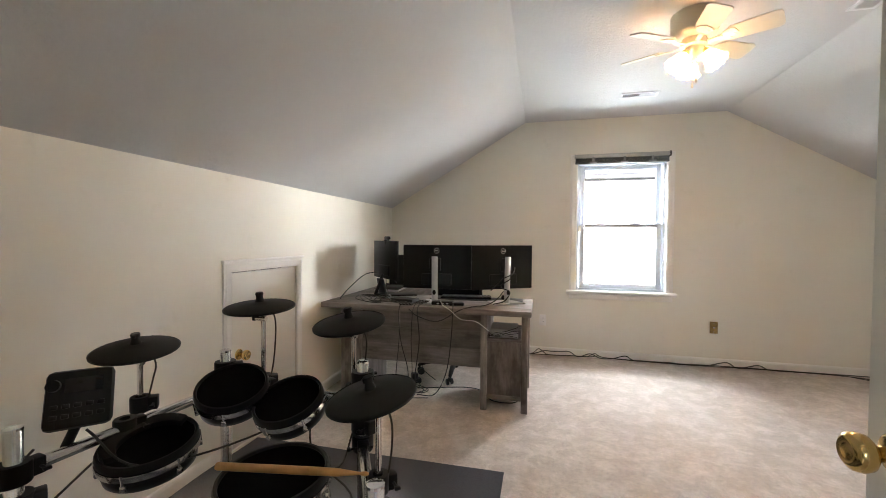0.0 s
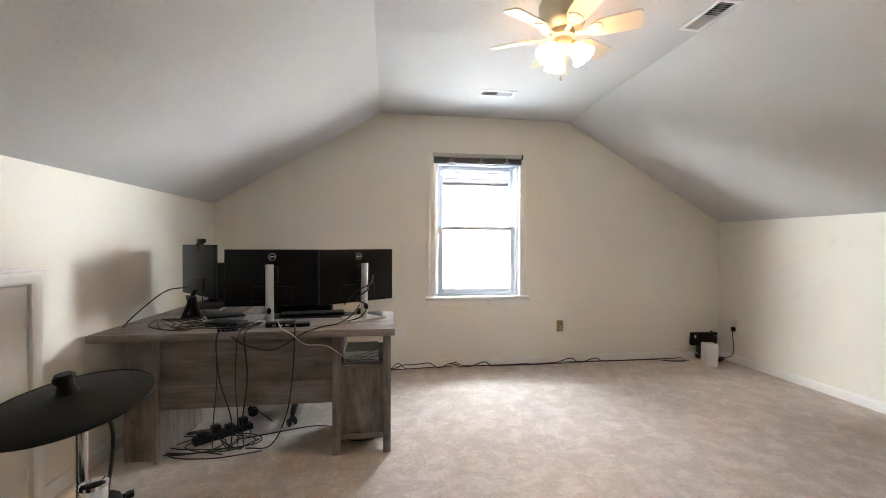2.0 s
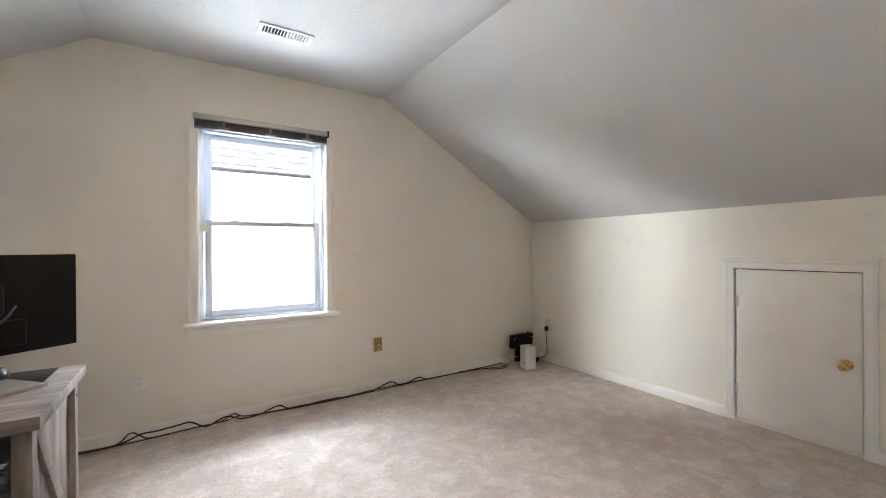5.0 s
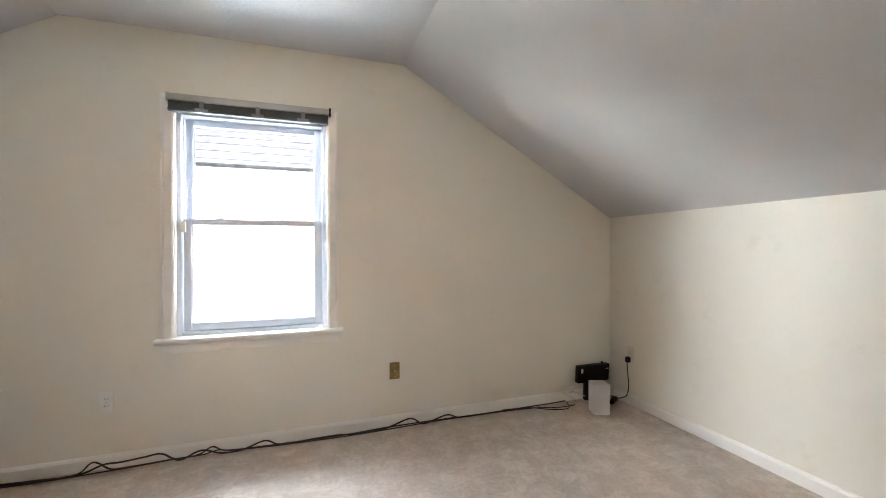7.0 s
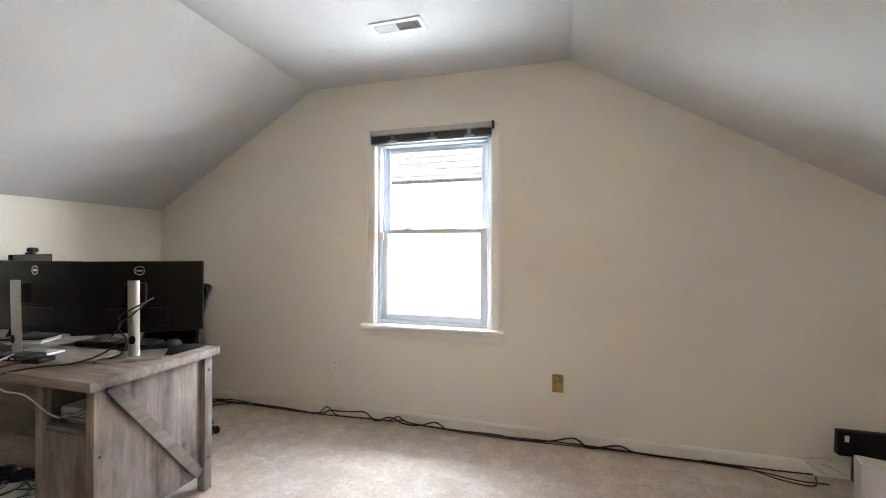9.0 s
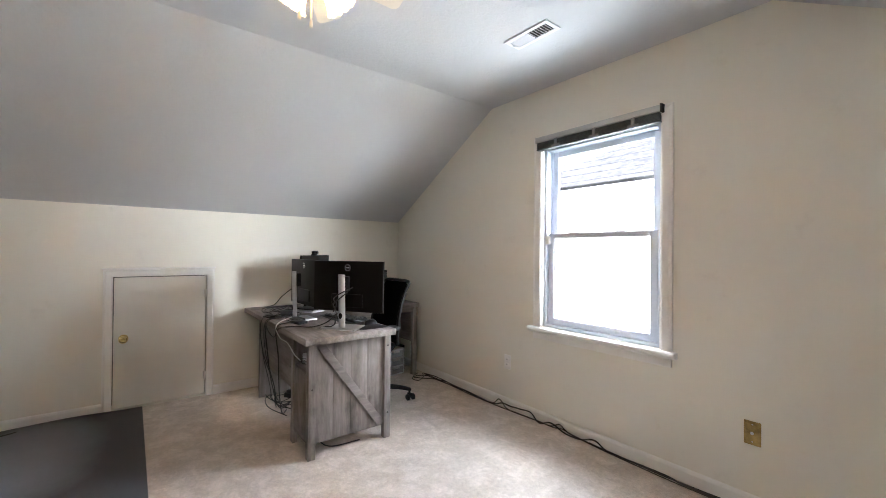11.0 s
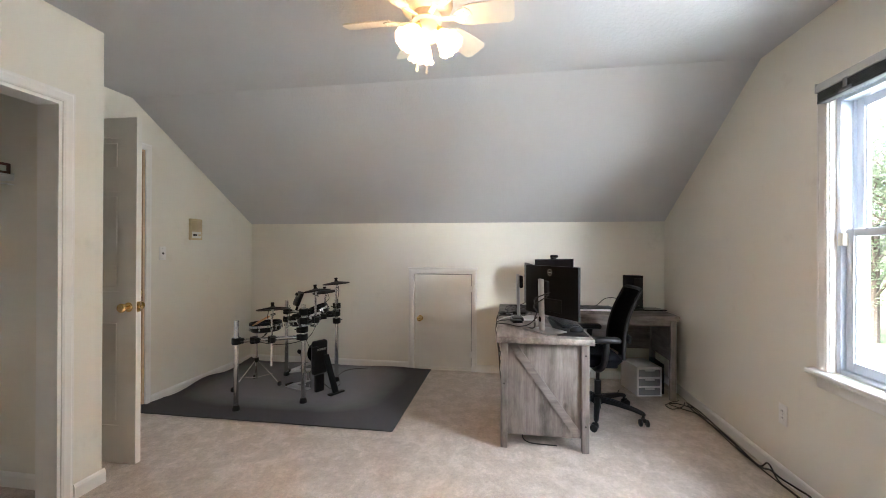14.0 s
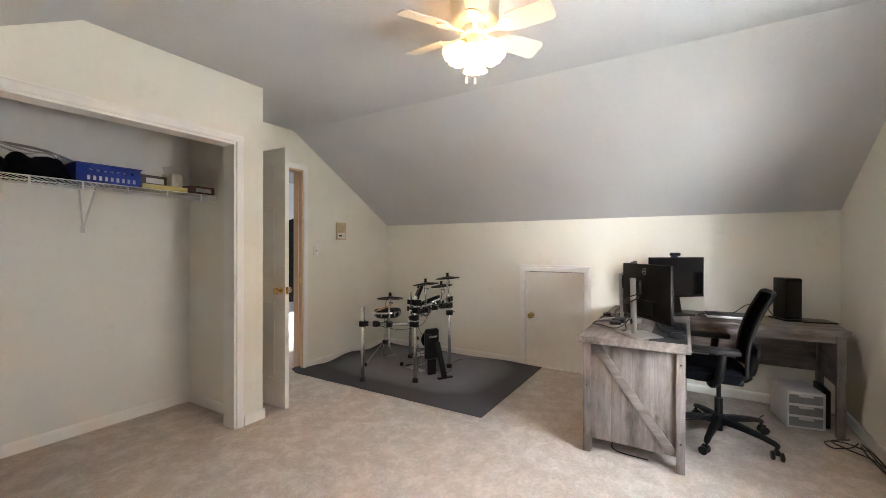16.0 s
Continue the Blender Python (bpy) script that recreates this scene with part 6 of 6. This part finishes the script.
for k in range(4):
    x0 = -0.56 + rngc.uniform(-0.06, 0.05) + 0.05 * (k % 3)
    x1 = x0 - 0.05 + 0.03 * k + rngc.uniform(-0.03, 0.03)
    pts = [(x0, 3.45, DT + 0.008), (x0 + 0.02, 3.30, DT + 0.012), (x0 + 0.01, 3.192, DT - 0.02), (x0 + rngc.uniform(-0.025, 0.025), 3.20, 0.48), (x1, 3.24 + rngc.uniform(0, 0.05), 0.22), (x1 - 0.03, 3.32, 0.03), (-0.74, 3.50 + 0.02 * k, 0.02)]
    cord("desk_cable", pts, rngc.choice((0.0028, 0.0034, 0.004)), CABLE, "black cable hanging behind the desk", "cables behind the desk")
cord("desk_cable", [(-0.22, 3.36, DT + 0.01), (-0.20, 3.27, DT + 0.012), (-0.185, 3.19, DT - 0.02), (-0.20, 3.21, 0.50), (-0.24, 3.23, 0.25), (-0.34, 3.28, 0.06), (-0.50, 3.36, 0.012)], 0.004, CABLE, "black cable hanging behind the desk", "cables behind the desk")
cord("white_cord", [(-0.31, 3.33, DT + 0.03), (-0.27, 3.24, DT + 0.012), (-0.20, 3.19, DT - 0.015), (-0.13, 3.20, 0.655), (-0.02, 3.215, 0.640), (0.07, 3.236, 0.575), (0.11, 3.26, 0.545)], 0.0034, CABLE_WHITE, "white cord hanging from the desk into the shelf", "cables behind the desk")
cord("desk_cable", [(0.15, 3.48, DT + 0.10), (0.10, 3.43, DT + 0.04), (0.03, 3.36, DT + 0.008), (-0.05, 3.27, DT + 0.008), (-0.14, 3.195, DT - 0.012), (-0.30, 3.205, 0.63), (-0.45, 3.20, 0.66), (-0.52, 3.20, DT - 0.02)], 0.004, CABLE, "black cable lying over the desk edge", "cables behind the desk")
cord("desk_cable", [(0.19, 3.545, DT + 0.25), (0.20, 3.47, DT + 0.20), (0.16, 3.455, DT + 0.17), (0.13, 3.48, DT + 0.13), (0.20, 3.46, DT + 0.10), (0.16, 3.46, DT + 0.03), (0.08, 3.42, DT + 0.008)], 0.0045, CABLE, "black cables wound round the monitor stand", "cables on the desk")
cord("desk_cable", [(0.23, 3.56, DT + 0.28), (0.22, 3.47, DT + 0.24), (0.15, 3.46, DT + 0.20), (0.11, 3.50, DT + 0.16), (0.05, 3.50, DT + 0.10)], 0.004, CABLE, "black cables wound round the monitor stand", "cables on the desk")
for k in range(8):
    y = 3.26 + 0.03 * k
    pts = [(-1.12 + 0.02 * k, 3.62 - 0.02 * k, DT + 0.006 + 0.004 * k), (-1.0 + 0.03 * k, y + 0.06, DT + 0.02), (-0.86 + rngc.uniform(-0.04, 0.04), y, DT + 0.006), (-0.72, y + rngc.uniform(-0.04, 0.05), DT + 0.014), (-0.58, y + rngc.uniform(-0.03, 0.03), DT + 0.007), (-0.42, 3.33 + 0.012 * k, DT + 0.012)]
    cord("desk_cable", pts, rngc.choice((0.0026, 0.0034)), CABLE, "black cable tangled on the desk", "cables on the desk")
cord("desk_cable", [(-0.98, 3.72, DT + 0.20), (-1.05, 3.60, DT + 0.19), (-1.13, 3.50, DT + 0.10), (-1.19, 3.45, DT + 0.02), (-1.17, 3.38, DT + 0.006)], 0.004, CABLE, "black cable arching behind the corner monitor", "cables on the desk")
cord("desk_cable", [(-1.05, 4.38, DT + 0.03), (-1.08, 4.32, DT + 0.10), (-1.10, 4.22, DT + 0.095), (-1.06, 4.12, DT + 0.026), (-1.0, 3.98, DT + 0.024), (-0.95, 3.88, DT + 0.008)], 0.0032, CABLE, "black cable looping over the laptop", "cables on the desk")
hub = thing("usb_hub", pose(-0.555, 3.245, DT + 0.001, 0, 0, 10), "small black hub with plugs at the desk edge", "usb hub")
part("body", box((-0.05, -0.018, 0), (0.05, 0.018, 0.022), 0.004), BLACK, hub)
for k in range(4):
    part("plug", box((-0.042 + k * 0.024, -0.040, 0.005), (-0.026 + k * 0.024, -0.018, 0.016), 0.003), BLACK_SATIN, hub)
strip = thing("power_strip", pose(-0.70, 3.56, 0.001, 0, 0, 38), "black power strip with adapters on the carpet under the desk", "power strip")
part("body", box((-0.17, -0.032, 0), (0.17, 0.032, 0.038), 0.006), BLACK, strip)
for k in range(4):
    part("adapter", box((-0.15 + k * 0.08, -0.028, 0.038), (-0.10 + k * 0.08, 0.028, 0.065 + 0.02 * (k % 2)), 0.006), BLACK_SATIN, strip)
ad = thing("power_adapter", pose(-1.08, 3.42, 0.001, 0, 0, 20), "black power adapter on the carpet by the wall", "adapter")
part("body", box((-0.055, -0.03, 0), (0.055, 0.03, 0.034), 0.008), BLACK, ad)
part("plug_end", rod((0.055, 0, 0.016), (0.09, 0.0, 0.016), 0.008, 10, None, 0, 0.004), BLACK_SATIN, ad)
rngf = random.Random(5)
for k in range(6):
    c = Vector((-0.88 + 0.05 * k, 3.42 + 0.03 * (k % 4), 0.008))
    a0, r0 = rngf.uniform(0, 6.28), rngf.uniform(0.10, 0.17)
    pts = [c + Vector((r0 * (1.3 + 0.1 * j) * math.cos(a0 + 0.85 * j), r0 * (0.7 + 0.05 * j) * math.sin(a0 + 0.85 * j), rngf.uniform(-0.002, 0.014))) for j in range(7 + k % 3)]
    cord("floor_cable", pts, 0.0034, CABLE, "black cable tangled on the carpet under the desk", "cables under the desk")
cord("floor_cable", [(-0.60, 3.48, 0.01), (-0.40, 3.55, 0.008), (-0.15, 3.62, 0.008), (0.0, 3.56, 0.008), (0.06, 3.42, 0.008), (0.16, 3.38, 0.008), (0.26, 3.42, 0.008), (0.28, 3.60, 0.008)], 0.004, CABLE, "black cable running under the desk end", "cables under the desk")
cord("floor_cable", [(-0.45, 3.72, 0.010), (-0.62, 3.95, 0.008), (-0.72, 4.2, 0.008), (-0.9, 4.3, 0.010)], 0.004, CABLE, "black cable under the desk return", "cables under the desk")
for pts in ([(-0.66, 4.76, 0.01), (-0.56, 4.70, 0.009), (-0.50, 4.60, 0.009), (-0.58, 4.58, 0.012), (-0.63, 4.68, 0.010), (-0.55, 4.77, 0.010)], [(-0.70, 4.73, 0.01), (-0.62, 4.62, 0.010), (-0.52, 4.66, 0.014), (-0.42, 4.76, 0.010), (-0.3, 4.79, 0.01)]):
    cord("floor_cable", pts, 0.0038, CABLE, "black cable coiled beside the desk leg", "cables along the wall")

# ---- router corner ----
modem = thing("modem", pose(3.68, 4.77, 0.10, 4, 0, 0), "black modem leaning on the wall above the baseboard", "modem")
part("case", box((-0.148, -0.022, 0.05), (0.148, 0.022, 0.185), 0.006), BLACK, modem)
part("stand", box((-0.07, -0.022, -0.098), (0.07, 0.018, 0.051), 0.006), BLACK_SATIN, modem, "dark stand")
part("label_bar", box((-0.125, -0.0228, 0.13), (-0.105, -0.0221, 0.165)), WHITE_PLASTIC, modem, "small pale marking")
part("label_bar", box((0.11, -0.0228, 0.145), (0.15, -0.0221, 0.152)), TAN, modem)
part("antenna_knob", rod((0.09, 0, 0.183), (0.09, 0, 0.200), 0.009, 10), BLACK, modem)
router = thing("router", pose(3.555, 4.535, 0.001, 0, 0, -18), "white upright router box on the carpet", "router")
part("case", box((-0.058, -0.058, 0.004), (0.058, 0.058, 0.222), 0.006), WHITE_PLASTIC, router)
part("top_vent", box((-0.045, -0.045, 0.222), (0.045, 0.045, 0.2235)), IVORY, router)
part("base", box((-0.05, -0.05, 0), (0.05, 0.05, 0.005)), IVORY, router)
for pts in ([(3.60, 4.62, 0.06), (3.68, 4.66, 0.09), (3.74, 4.68, 0.05), (3.70, 4.72, 0.02), (3.62, 4.70, 0.012)], [(3.50, 4.62, 0.10), (3.44, 4.68, 0.12), (3.46, 4.74, 0.09), (3.52, 4.76, 0.13)],
            [(3.49, 4.61, 0.05), (3.42, 4.66, 0.08), (3.38, 4.74, 0.11), (3.50, 4.77, 0.12)], [(3.60, 4.60, 0.03), (3.70, 4.62, 0.02), (3.78, 4.66, 0.06), (3.82, 4.68, 0.12)]):
    cord("white_cord", pts, 0.0032, CABLE_WHITE, "white network cord behind the router", "router cords")
plug = thing("power_plug", pose(XR - 0.008, 4.60, 0.345), "black plug in the wall outlet with its cord hanging", "plug")
part("body", box((-0.032, -0.016, -0.022), (0.0, 0.016, 0.022), 0.006), BLACK, plug)
part("cord", hose([(-0.025, 0, -0.02), (-0.022, -0.004, -0.10), (-0.028, -0.02, -0.20), (-0.05, -0.02, -0.27), (-0.09, 0.02, -0.30), (-0.13, 0.06, -0.32)], 0.004, None, 7), CABLE, plug, "hanging black cord")
brick = thing("power_adapter", pose(3.79, 4.67, 0.001, 0, 0, 30), "black power brick on the carpet in the corner", "adapter")
part("body", box((-0.06, -0.03, 0), (0.06, 0.03, 0.035), 0.008), BLACK, brick)
part("strain_relief", rod((0.06, 0, 0.017), (0.085, 0, 0.017), 0.007, 10, None, 0, 0.004), BLACK_SATIN, brick)
